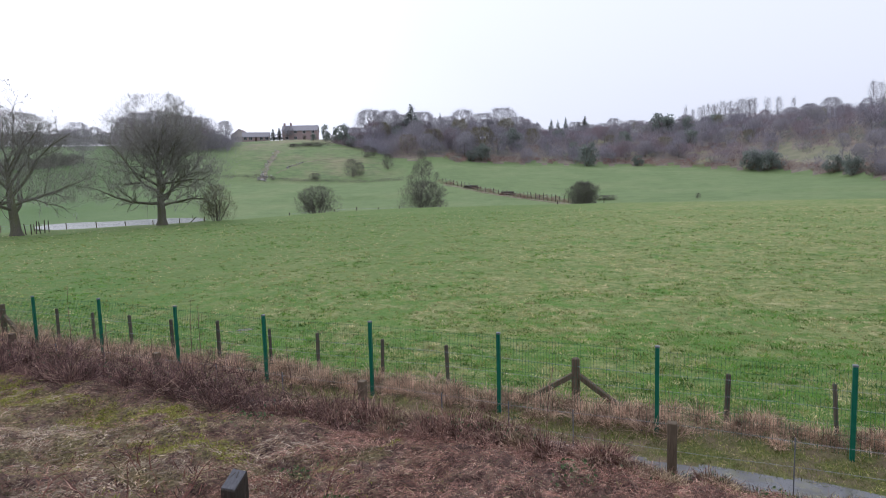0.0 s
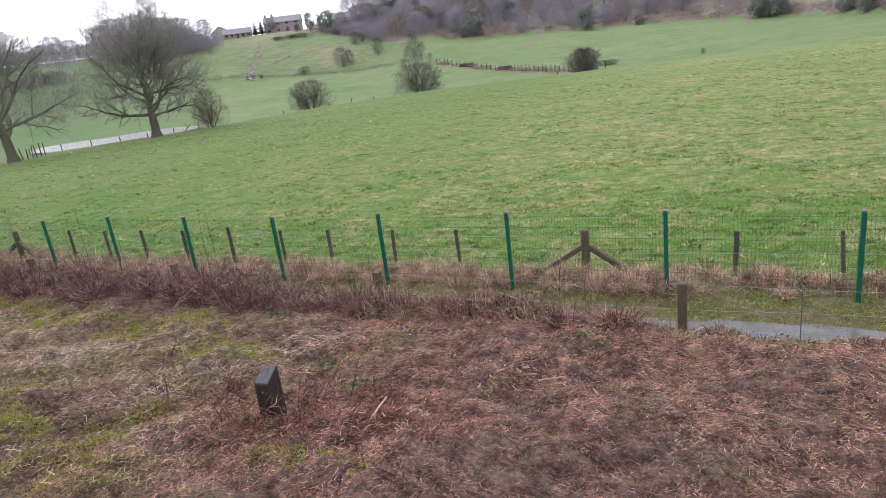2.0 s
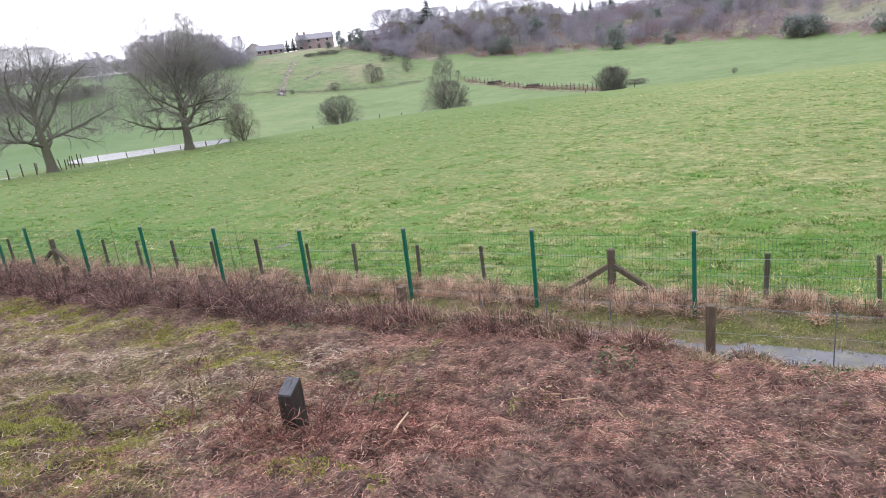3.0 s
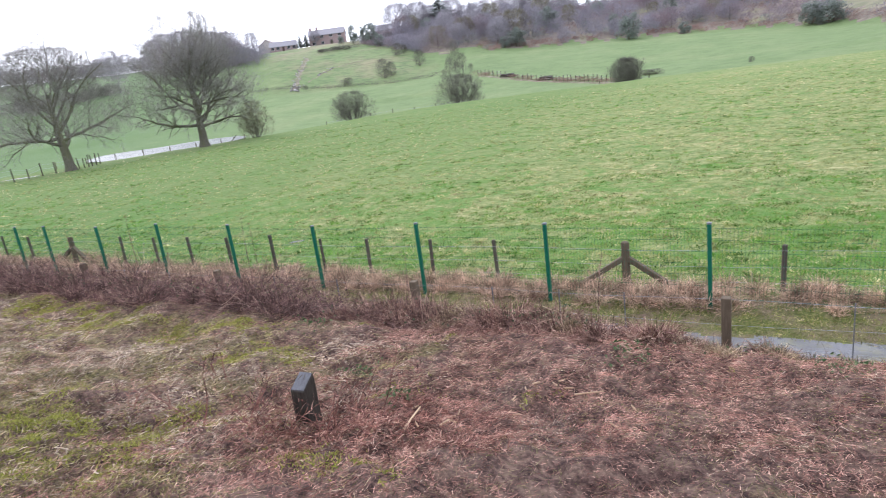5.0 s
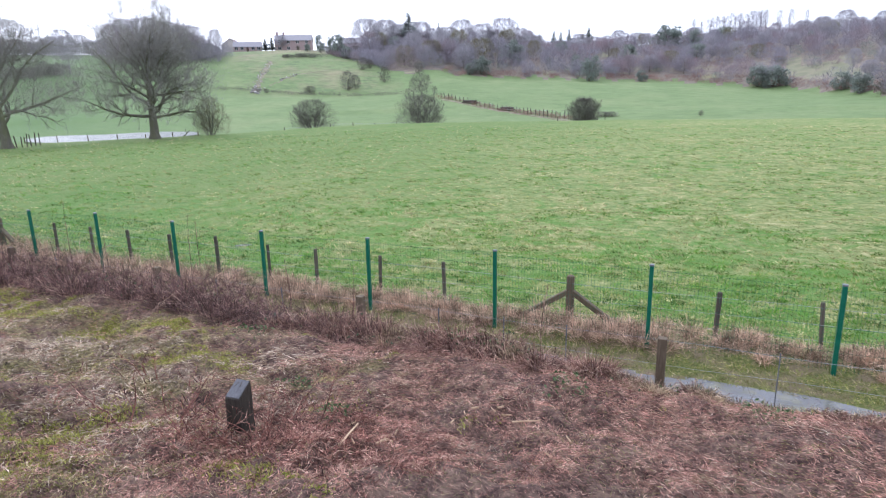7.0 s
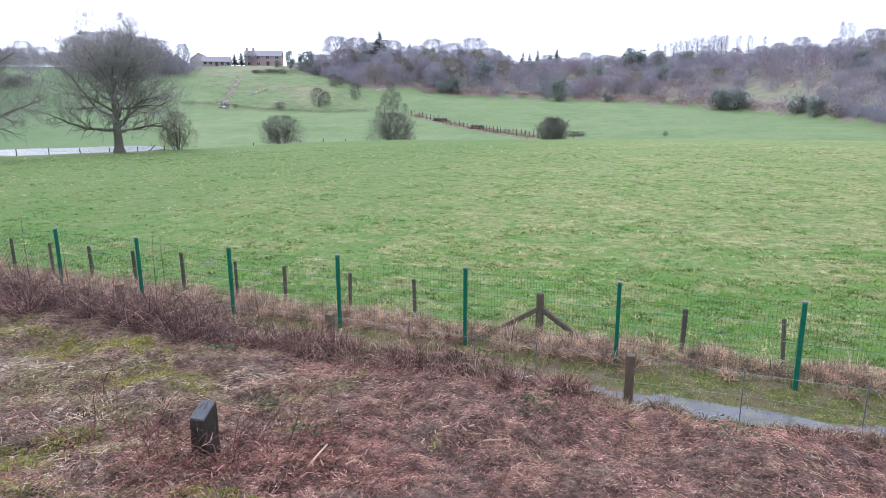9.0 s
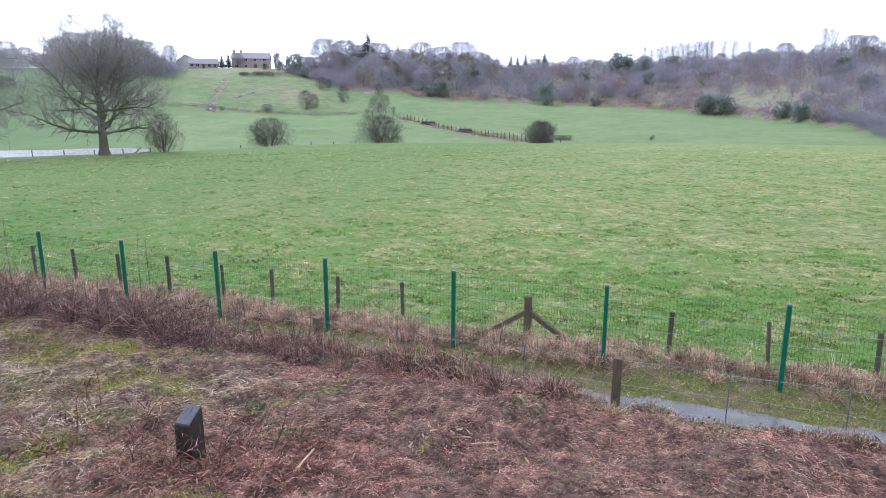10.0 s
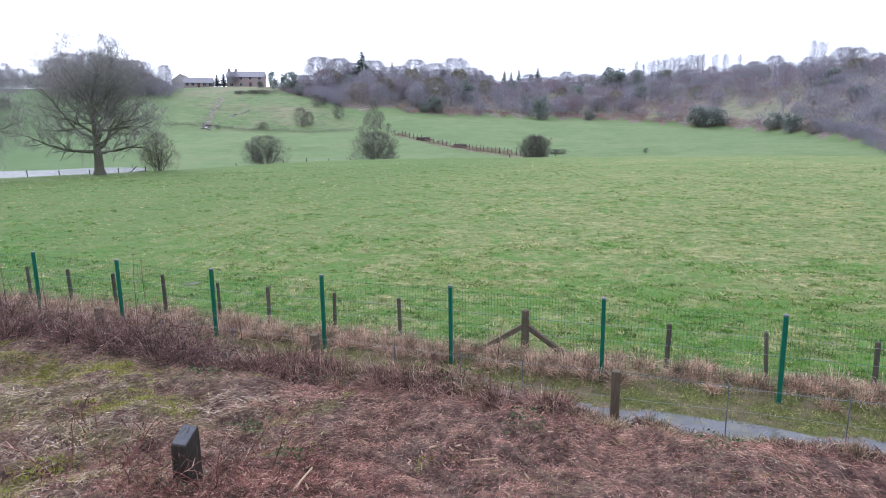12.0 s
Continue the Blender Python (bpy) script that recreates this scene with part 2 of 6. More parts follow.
def wood_floor():
    m, nt, b = material("bracken_floor", 0.95)
    v = coords(nt)
    n1, n2 = noise_tex(nt, v, 0.05, 5, 0.65, 0.5), noise_tex(nt, v, 0.6, 6, 0.7)
    c = ramp(nt, n2, [(0.3, (0.12, 0.10, 0.085)), (0.5, (0.21, 0.175, 0.14)), (0.7, (0.29, 0.25, 0.19))])
    c = mix(nt, ramp(nt, n1, [(0.58, (0, 0, 0)), (0.66, (1, 1, 1))]), c, (0.30, 0.30, 0.17))
    nt.links.new(c, b.inputs["Base Color"])
    bump(nt, b, n2, 1.0, 0.4)
    return m


M_FIELD, M_BANK, M_PATH, M_VERGE, M_FLOOR = grass_field(), bank_soil(), wet_path(), verge_grass(), wood_floor()
M_GLADE = strands("rough_glade_grass", [(0, (0.17, 0.172, 0.105)), (1, (0.185, 0.185, 0.11))], patch=(0.42, 0.60), scale=0.25, stops2=[(0, (0.23, 0.22, 0.145)), (1, (0.245, 0.23, 0.15))])
M_GREEN = painted("green_powder_coat", (0.006, 0.105, 0.062), 0.4)
M_MESH = painted("green_coated_wire", (0.010, 0.085, 0.045), 0.5)
M_POST = timber("weathered_fence_timber", (0.050, 0.041, 0.033), (0.15, 0.125, 0.098))
M_POST2 = timber("brown_fence_timber", (0.075, 0.055, 0.037), (0.20, 0.155, 0.105))
M_STUMP = timber("dark_wet_timber", (0.018, 0.016, 0.014), (0.085, 0.072, 0.058), 0.6)
M_CUT = timber("grey_cut_timber", (0.04, 0.04, 0.047), (0.13, 0.13, 0.145), 0.4, (1, 0.15, 1))
M_WIRE = painted("galvanised_wire", (0.30, 0.31, 0.32), 0.45, 0.8)
M_STEEL = painted("dark_steel_dropper", (0.17, 0.18, 0.20), 0.5, 0.6)
M_BARK = bark("oak_bark", (0.085, 0.078, 0.064), (0.20, 0.185, 0.15), (0.15, 0.155, 0.085))
M_TWIG = strands("bare_twigs", [(0, (0.215, 0.202, 0.188)), (0.6, (0.305, 0.288, 0.268)), (1, (0.385, 0.366, 0.338))], thin=0.35)
M_HAW = strands("hawthorn_twigs", [(0, (0.14, 0.13, 0.09)), (0.6, (0.23, 0.215, 0.14)), (1, (0.31, 0.29, 0.185))])
M_BUSH = strands("dark_bush_twigs", [(0, (0.10, 0.092, 0.08)), (0.7, (0.155, 0.145, 0.125)), (1, (0.20, 0.19, 0.16))])
# haze of the far slope is put into this colour: light, lilac, little contrast
M_WOODS = strands("hazed_woodland_brush", [(0, (0.250, 0.236, 0.268)), (0.6, (0.280, 0.264, 0.300)), (1, (0.315, 0.298, 0.332))], patch=(0.50, 0.62), scale=0.05, stops2=[(0, (0.262, 0.205, 0.220)), (0.6, (0.295, 0.230, 0.246)), (1, (0.325, 0.258, 0.270))], thin=0.3)
# far twigs and bark: distance haze painted in as a paler, bluer grey
M_HAZY_TWIG = strands("hazy_grey_twigs", [(0, (0.305, 0.290, 0.312)), (0.6, (0.345, 0.330, 0.352)), (1, (0.385, 0.368, 0.388))], thin=0.5)
M_HAZY_BARK = bark("hazy_grey_bark", (0.17, 0.16, 0.17), (0.30, 0.285, 0.295))
# needles and leaves of the far trees, paled in colour to imitate haze
M_CONIF = strands("hazed_conifer_needles", [(0, (0.20, 0.225, 0.215)), (0.7, (0.245, 0.275, 0.255)), (1, (0.275, 0.305, 0.275))], thin=0.55)
M_EVER = strands("hazed_evergreen_leaves", [(0, (0.215, 0.245, 0.225)), (0.7, (0.265, 0.295, 0.26)), (1, (0.30, 0.335, 0.285))], thin=0.55)
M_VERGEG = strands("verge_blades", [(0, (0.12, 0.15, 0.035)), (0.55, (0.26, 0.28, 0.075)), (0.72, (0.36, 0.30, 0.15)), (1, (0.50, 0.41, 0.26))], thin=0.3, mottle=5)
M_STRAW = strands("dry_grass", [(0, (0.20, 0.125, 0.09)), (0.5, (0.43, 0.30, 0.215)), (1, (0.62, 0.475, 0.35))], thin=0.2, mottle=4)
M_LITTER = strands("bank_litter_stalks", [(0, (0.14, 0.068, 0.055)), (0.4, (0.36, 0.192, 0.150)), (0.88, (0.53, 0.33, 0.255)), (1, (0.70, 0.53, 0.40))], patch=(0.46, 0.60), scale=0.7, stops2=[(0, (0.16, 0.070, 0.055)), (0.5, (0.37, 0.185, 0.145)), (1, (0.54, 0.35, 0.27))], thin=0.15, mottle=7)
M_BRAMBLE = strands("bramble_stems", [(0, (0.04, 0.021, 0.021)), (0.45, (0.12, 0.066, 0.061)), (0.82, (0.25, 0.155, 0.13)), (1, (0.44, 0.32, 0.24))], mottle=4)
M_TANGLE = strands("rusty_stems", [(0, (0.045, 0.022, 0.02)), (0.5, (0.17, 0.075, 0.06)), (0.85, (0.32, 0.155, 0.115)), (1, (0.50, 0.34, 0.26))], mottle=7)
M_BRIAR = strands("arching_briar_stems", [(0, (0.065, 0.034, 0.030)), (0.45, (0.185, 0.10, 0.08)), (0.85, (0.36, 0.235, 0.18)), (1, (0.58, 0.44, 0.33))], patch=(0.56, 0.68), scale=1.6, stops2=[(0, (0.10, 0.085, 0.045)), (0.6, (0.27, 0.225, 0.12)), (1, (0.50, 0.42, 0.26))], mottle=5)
M_BLEAF = strands("bramble_leaves", [(0, (0.06, 0.085, 0.05)), (0.35, (0.11, 0.14, 0.075)), (0.5, (0.17, 0.10, 0.085)), (1, (0.26, 0.16, 0.12))], thin=0.2)
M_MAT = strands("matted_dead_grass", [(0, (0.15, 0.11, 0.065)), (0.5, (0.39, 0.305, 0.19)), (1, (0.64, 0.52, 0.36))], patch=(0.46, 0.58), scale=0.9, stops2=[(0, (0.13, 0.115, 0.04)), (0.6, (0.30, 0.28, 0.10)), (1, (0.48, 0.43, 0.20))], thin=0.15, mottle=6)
M_WISP = strands("thin_grass_blades", [(0, (0.12, 0.13, 0.045)), (0.5, (0.24, 0.215, 0.10)), (1, (0.46, 0.37, 0.22))], thin=0.25)
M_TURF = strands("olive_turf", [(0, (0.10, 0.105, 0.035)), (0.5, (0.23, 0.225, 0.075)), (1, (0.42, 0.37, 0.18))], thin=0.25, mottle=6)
M_RUST = strands("rusty_bracken", [(0, (0.20, 0.115, 0.10)), (0.6, (0.29, 0.175, 0.145)), (1, (0.36, 0.24, 0.19))])
M_MOSS = strands("moss_tufts", [(0, (0.14, 0.155, 0.03)), (0.6, (0.33, 0.345, 0.06)), (1, (0.50, 0.48, 0.14))], thin=0.25)
M_GLEAF = strands("green_bramble_leaves", [(0, (0.045, 0.085, 0.03)), (0.6, (0.11, 0.155, 0.07)), (1, (0.22, 0.25, 0.13))], thin=0.25)


# ---------------------------------------------------------------- mesh helpers
rng = np.random.default_rng(7)


def link(name, me, mat, parent=None, label=""):
    ob = new(name, me)
    if mat is not None:
        me.materials.append(mat)
    if parent is not None:
        ob.parent = parent
    if label:
        ob["label"] = label
    return ob


def part(name, bm, mat, parent=None, label=""):
    me = bpy.data.meshes.new(name)
    bmesh.ops.recalc_face_normals(bm, faces=bm.faces)
    bm.to_mesh(me)
    bm.free()
    return link(name, me, mat, parent, label)


def from_arrays(name, verts, faces, mat, parent=None, label=""):
    me = bpy.data.meshes.new(name)
    faces = faces.tolist() if isinstance(faces, np.ndarray) else faces
    me.from_pydata([tuple(v) for v in verts], [], faces)
    return link(name, me, mat, parent, label)


def base_at(name, x, y, z, rz=0.0):
    e = new(name)
    e.empty_display_size = 0.2
    e.matrix_world = pose(x, y, z, 0, 0, rz)
    return e


def box(bm, lo, hi, bevel=0.0, m=None):
    v = bmesh.ops.create_cube(bm, size=1.0)["verts"]
    c = [(a + b) / 2 for a, b in zip(lo, hi)]
    s = [b - a for a, b in zip(lo, hi)]
    for p in v:
        p.co = Vector((p.co.x * s[0] + c[0], p.co.y * s[1] + c[1], p.co.z * s[2] + c[2]))
    if bevel:
        es = list({e for p in v for e in p.link_edges})
        r = bmesh.ops.bevel(bm, geom=es, offset=bevel, segments=1, affect="EDGES", profile=0.5)
        v = list({p for f in r["faces"] for p in f.verts} | {p for p in v if p.is_valid})
    if m is not None:
        bmesh.ops.transform(bm, matrix=m, verts=[p for p in v if p.is_valid])


def rod(bm, p, q, r1, r2=None, sides=6):
    p, q = Vector(p), Vector(q)
    r2 = r1 if r2 is None else r2
    d = q - p
    m = Matrix.Translation((p + q) / 2) @ d.to_track_quat("Z", "Y").to_matrix().to_4x4()
    bmesh.ops.create_cone(bm, cap_ends=True, segments=sides, radius1=r1, radius2=r2, depth=d.length, matrix=m)


def smooth(a, b, x):
    t = np.clip((np.asarray(x, float) - a) / (b - a), 0, 1)
    return t * t * (3 - 2 * t)


# ---------------------------------------------------------------- the lie of the land
LATTICE = {}


def vnoise(x, y, scale, seed):
    """Smooth value noise on a lattice, 0 to 1."""
    if seed not in LATTICE:
        LATTICE[seed] = np.random.default_rng(seed).random((256, 256))
    g = LATTICE[seed]
    u, v = x / scale + 1000, y / scale + 1000
    i, j = np.floor(u).astype(int), np.floor(v).astype(int)
    fu, fv = u - i, v - j
    fu, fv = fu * fu * (3 - 2 * fu), fv * fv * (3 - 2 * fv)
    i0, j0, i1, j1 = i % 256, j % 256, (i + 1) % 256, (j + 1) % 256
    return (g[i0, j0] * (1 - fu) + g[i1, j0] * fu) * (1 - fv) + (g[i0, j1] * (1 - fu) + g[i1, j1] * fu) * fv


def fbm(x, y, scale, seed):
    return (vnoise(x, y, scale, seed) + 0.5 * vnoise(x, y, scale / 2.1, seed + 1) + 0.25 * vnoise(x, y, scale / 4.3, seed + 2)) / 1.75


EYE_Z = 3.92
BEARING = [-180, -80, -62, -50, -44, -41, -38, -33, -28.5, -26, -24, -22, -10, 0, 5, 10, 12, 15, 30, 180]
FOOT_R = [190, 190, 190, 190, 190, 190, 190, 190, 192, 205, 222, 225, 230, 220, 205, 184, 168, 140, 130, 190]
FOOT_UP = [0.3, 0.3, 0.3, 0.3, 0.6, 0.8, 0.45, 0.2, 0.28, 1.3, 2.4, 1.78, 1.1, 0.45, 0.05, -0.35, -0.8, -1.8, -2.0, 0.3]
TOP_R = [300, 300, 300, 290, 285, 282, 280, 288, 303, 312, 322, 330, 340, 340, 335, 320, 312, 300, 300, 300]
TOP_UP = [3.4, 3.6, 3.75, 3.75, 4.15, 4.25, 4.35, 4.2, 4.05, 4.0, 4.0, 4.0, 3.9, 4.1, 4.3, 4.3, 4.3, 4.3, 4.3, 3.4]
# where the open hillside ends and the wood begins: bearing, elevation
BROW_B = [-36, -34.3, -33, -31.6, -29.8, -27.75, -26, -24.4, -23.2]
BROW_E = [4.4, 3.95, 3.5, 3.05, 2.6, 2.0, 2.1, 2.3, 1.95]
_fa = np.linspace(-180, 180, 721)
_k = np.exp(-0.5 * (np.arange(-12, 13) / 4.0) ** 2)
_k /= _k.sum()


def _even(vals):
    v = np.interp(_fa, BEARING, vals)
    return np.convolve(np.pad(v, 12, mode="edge"), _k, mode="valid")


_R1, _E1, _R2, _E2 = _even(FOOT_R), _even(FOOT_UP), _even(TOP_R), _even(TOP_UP)


def land(x, y):
    """Height of the ground: bank, path, pasture, valley and the hills beyond."""
    x, y = np.asarray(x, float), np.asarray(y, float)
    r, a = np.hypot(x, y), np.degrees(np.arctan2(x, y))
    r1, r2 = np.interp(a, _fa, _R1), np.interp(a, _fa, _R2)
    z1 = EYE_Z + r1 * np.tan(np.radians(np.interp(a, _fa, _E1)))
    z2 = EYE_Z + r2 * np.tan(np.radians(np.interp(a, _fa, _E2)))
    left = smooth(-25, -50, a)
    # pasture, a little lower towards the pond
    field = -0.10 * smooth(9.3, 11, y) + 0.10 * smooth(14, 60, r) - 0.62 * left * smooth(45, 95, r) + 0.25 * smooth(-10, 20, a) * smooth(40, 110, r)
    field = field + 0.05 * np.sin(x * 0.21 + 1) * np.sin(y * 0.17) + 0.03 * np.sin(x * 0.53) * np.cos(y * 0.47 + 0.5)
    valley = -1.3 - 0.5 * left
    z = field + (valley - field) * smooth(98 - 8 * left, 116 - 10 * left, r)
    t1 = np.clip((r - 126) / np.maximum(r1 - 126, 8), 0, 1)
    z = np.where(r > 126, valley + (z1 - valley) * (t1 ** 1.15), z)
    t2 = np.clip((r - r1) / (r2 - r1), 0, 1)
    z = np.where(r > r1, z1 + (z2 - z1) * (0.55 * np.sin(t2 * np.pi / 2) + 0.45 * t2), z)
    z = z + np.where(r > 150, 0.5 * np.sin(x * 0.06) * np.sin(y * 0.05 + 1), 0)
    # the bank on which the camera stands, and the path at its foot
    bank = 2.35 - 1.2 * smooth(-1, 5, y) - 1.15 * smooth(5.4, 7.5, y)
    bank = bank + 0.05 * np.sin(x * 1.3 + 2) * np.sin(y * 1.7) * smooth(7.4, 6.0, y) + 0.03 * np.sin(x * 3.1) * np.sin(y * 2.7 + 1) * smooth(7.4, 6.5, y)
    bank = bank + (0.30 * (fbm(x, y, 1.0, 401) - 0.5) + 0.14 * (vnoise(x, y, 0.30, 405) - 0.5) + 0.05 * (vnoise(x, y, 0.13, 406) - 0.5)) * smooth(7.4, 6.4, y)
    flat = 0.05 * smooth(8.7, 9.0, y)
    near = np.where(y < 7.5, bank, flat)
    return np.where(y < 9.3, near, z + 0.05 * smooth(10.2, 9.3, y))


def on(x, y):
    return float(land(x, y))


def polar(bearing, r):
    b = radians(bearing)
    return r * math.sin(b), r * math.cos(b)


def seat(bearing, base):
    """The distance at which the ground first rises to the elevation base, in degrees."""
    r = np.arange(127.0, 330.0)
    up = np.degrees(np.arctan2(land(r * math.sin(radians(bearing)), r * math.cos(radians(bearing))) - EYE_Z, r))
    return float(r[np.argmax(up >= base)]) if (up >= base).any() else 300.0


# the distance of the wood's edge for every bearing
_RW = np.array([seat(a, np.interp(a, BROW_B, BROW_E)) if -36 < a < -23.2 else _R1[k] for k, a in enumerate(_fa)])


def build_ground():
    az = np.concatenate([np.arange(-78, 32, 0.5), np.arange(32, 282, 4.0)])
    rad = [0.001, 0.2, 0.4]
    while rad[-1] < 1600:
        rad.append(rad[-1] + (max(0.06, rad[-1] * 0.012) if rad[-1] < 13 else rad[-1] * 0.019 if rad[-1] < 400 else rad[-1] * 0.12))
    rad = np.array(rad)
    A, R = np.meshgrid(np.radians(az), rad)
    X, Y = R * np.sin(A), R * np.cos(A)
    Z = land(X, Y)
    n, m = A.shape
    verts = np.stack([X, Y, Z], -1).reshape(-1, 3)
    i = np.arange(n - 1)[:, None] * m
    j = np.arange(m)[None, :]
    k = (j + 1) % m
    quads = np.stack([i + j, i + k, i + m + k, i + m + j], -1).reshape(-1, 4)
    tip = np.array([[0.0, 0.0, on(0, 0)]])
    verts = np.concatenate([verts, tip])
    me = bpy.data.meshes.new("ground")
    fan = [[len(verts) - 1, (q + 1) % m, q] for q in range(m)]
    me.from_pydata(verts.tolist(), [], quads[:, ::-1].tolist() + fan)
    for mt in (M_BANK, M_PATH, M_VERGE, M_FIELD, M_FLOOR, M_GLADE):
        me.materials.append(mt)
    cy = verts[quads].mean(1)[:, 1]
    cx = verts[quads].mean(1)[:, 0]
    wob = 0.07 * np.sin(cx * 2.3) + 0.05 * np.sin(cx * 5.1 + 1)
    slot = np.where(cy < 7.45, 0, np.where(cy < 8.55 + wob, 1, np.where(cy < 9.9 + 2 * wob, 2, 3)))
    ca, cr = np.degrees(np.arctan2(cx, cy)), np.hypot(cx, cy)
    wood = (ca > -34.2) & (ca < 40) & (cr > np.interp(ca, _fa, _RW) + 4 + 3 * np.sin(ca * 3.1)) & (cy > 20)
    up = np.degrees(np.arctan2(verts[quads].mean(1)[:, 2] - EYE_Z, cr)) + 0.15 * np.sin(ca * 4.1)
    glade = (cr > 150) & (((ca > 4.7) & (ca < 9.0) & (up > 1.0) & (up < 2.5)) | ((ca >= 9.0) & (ca < 14) & (np.abs(up - 1.3 + 0.16 * (ca - 9.0)) < 0.28)) | ((ca > -15.2) & (ca < -12.6) & (up > 1.7) & (up < 2.4)))
    glade = glade & (fbm(cx, cy, 9.0, 311) > 0.46)
    slot = np.where(wood, np.where(glade, 5, 4), slot)
    slot = np.concatenate([slot, np.zeros(m)]).astype(np.int32)
    me.polygons.foreach_set("material_index", slot)
    me.polygons.foreach_set("use_smooth", np.ones(len(slot), bool))
    me.update()
    return tagged(new("ground", me), "grassy valley ground with a wet path and a bank", "ground", kind="structure")


build_ground()


# ---------------------------------------------------------------- green mesh fence
def build_green_fence():
    y = 9.29
    fence = tagged(base_at("mesh_fence", -6, y, 0.03), "green welded-mesh panel fence beside the wet path", "fence")
    fence.matrix_world = Matrix.Identity(4)
    bm = bmesh.new()
    box(bm, (-0.03, -0.03, -0.3), (0.03, 0.03, 1.37), 0.006)
    post_me = bpy.data.meshes.new("fence_post")
    bmesh.ops.recalc_face_normals(bm, faces=bm.faces)
    bm.to_mesh(post_me)
    bm.free()
    post_me.materials.append(M_GREEN)
    bm = bmesh.new()
    box(bm, (-0.034, -0.034, 1.37), (0.034, 0.034, 1.40), 0.008)
    cap_me = bpy.data.meshes.new("post_cap")
    bm.to_mesh(cap_me)
    bm.free()
    cap_me.materials.append(M_STEEL)
    xs = [-28.9, -26.6, -24.2, -21.75, -19.33, -17.83, -15.44, -13.03, -10.61, -8.19, -5.73, -3.26, -0.755, 1.73, 4.2, 6.7, 9.2]
    lift = [0.03, 0.05, 0.02, 0.0, 0.03, 0.05, 0.02, 0.09, 0.05, 0.01, 0.05, 0.03, 0.02, -0.03, 0, 0.02, 0.0]
    for k, (x, dz) in enumerate(zip(xs, lift)):
        p = new("post", post_me)
        p.parent = fence
        p.matrix_local = pose(x, y, dz, rng.normal(0, 0.3), rng.normal(0, 0.35), 0)
        c = new("post_cap", cap_me)
        c.parent = p
        c.matrix_local = Matrix.Identity(4)

    def panel_mesh(w):
        bm = bmesh.new()
        n = round(w / 0.05)
        for i in range(n + 1):
            x = -w / 2 + w * i / n
            rod(bm, (x, 0, 0.03), (x, 0, 1.33), 0.0018, sides=3)
        for i in range(8):
            z = 0.04 + i * 0.18
            if z < 1.34:
                rod(bm, (-w / 2, -0.004, z), (w / 2, -0.004, z), 0.0022, sides=3)
        me = bpy.data.meshes.new("mesh_panel")
        bm.to_mesh(me)
        bm.free()
        me.materials.append(M_MESH)
        return me
    made = {}
    for a, b, la, lb in zip(xs, xs[1:], lift, lift[1:]):
        w = round(b - a - 0.1, 2)
        if w not in made:
            made[w] = panel_mesh(w)
        o = new("mesh_panel", made[w])
        o.parent = fence
        o.matrix_local = pose((a + b) / 2, y + 0.034, (la + lb) / 2, 0, -math.degrees(math.atan2(lb - la, b - a)), 0)


build_green_fence()


# ---------------------------------------------------------------- timber stock fence in the field
def build_field_fence():
    y = 10.4
    fence = tagged(base_at("stock_fence", 0, 0, 0), "weathered timber post and wire fence along the pasture edge", "fence")
    xs = [-28.6, -27.1, -25.6, -24.1, -22.6, -21.05, -16.3, -14.85, -13.45, -12.02, -10.53, -9.01, -7.72, -6.15, -4.7, 0.22, 1.71, 3.2, 4.7, 6.2, 7.7]
    tops = {-10.53: 0.88, -16.3: 0.82}
    for x in xs:
        bm = bmesh.new()
        t = tops.get(x, 0.80 + rng.normal(0, 0.02)) if x < 0 else 0.75
        r = 0.034 + rng.uniform(0, 0.010)
        lean = rng.normal(0, 0.02)
        g = on(x, y)
        rod(bm, (x - lean, y + rng.normal(0, 0.02), g - 0.4), (x + lean, y, t - 0.012), r, r * 0.97, 8)
        rod(bm, (x + lean, y, t - 0.012), (x + lean * 1.02, y, t), r * 0.97, r * 0.75, 8)
        part("post", bm, M_POST, fence)
    for z in (0.12, 0.38, 0.66):
        bm = bmesh.new()
        px = -29.0
        while px < 8:
            rod(bm, (px, y - 0.045, z + 0.02 * math.sin(px)), (px + 1.5, y - 0.045, z + 0.02 * math.sin(px + 1.5)), 0.0025, sides=3)
            px += 1.5
        part("wire", bm, M_WIRE, fence)
    for x, t in ((-2.21, 0.84), (-18.72, 0.86)):
        thing = tagged(base_at("strainer_post", x, y, on(x, y)), "thick timber straining post with two diagonal struts", "fence post")
        bm = bmesh.new()
        rod(bm, (0, 0, -0.5), (0, 0, t - 0.01), 0.075, 0.07, 10)
        rod(bm, (0, 0, t - 0.01), (0, 0, t + 0.005), 0.07, 0.055, 10)
        part("post", bm, M_POST2, thing)
        for s, reach, zt in ((-1, 0.95, 0.54), (1, 0.95, 0.54)):
            bm = bmesh.new()
            d = Vector((s * reach, -0.06, -0.05)) - Vector((s * 0.04, 0, zt))
            m = Matrix.Translation(Vector((s * 0.04, 0, zt)) + d / 2) @ d.to_track_quat("Z", "Y").to_matrix().to_4x4()
            box(bm, (-0.05, -0.045, -d.length / 2), (0.05, 0.045, d.length / 2), 0.01, m)
            part("strut", bm, M_POST2, thing)


build_field_fence()


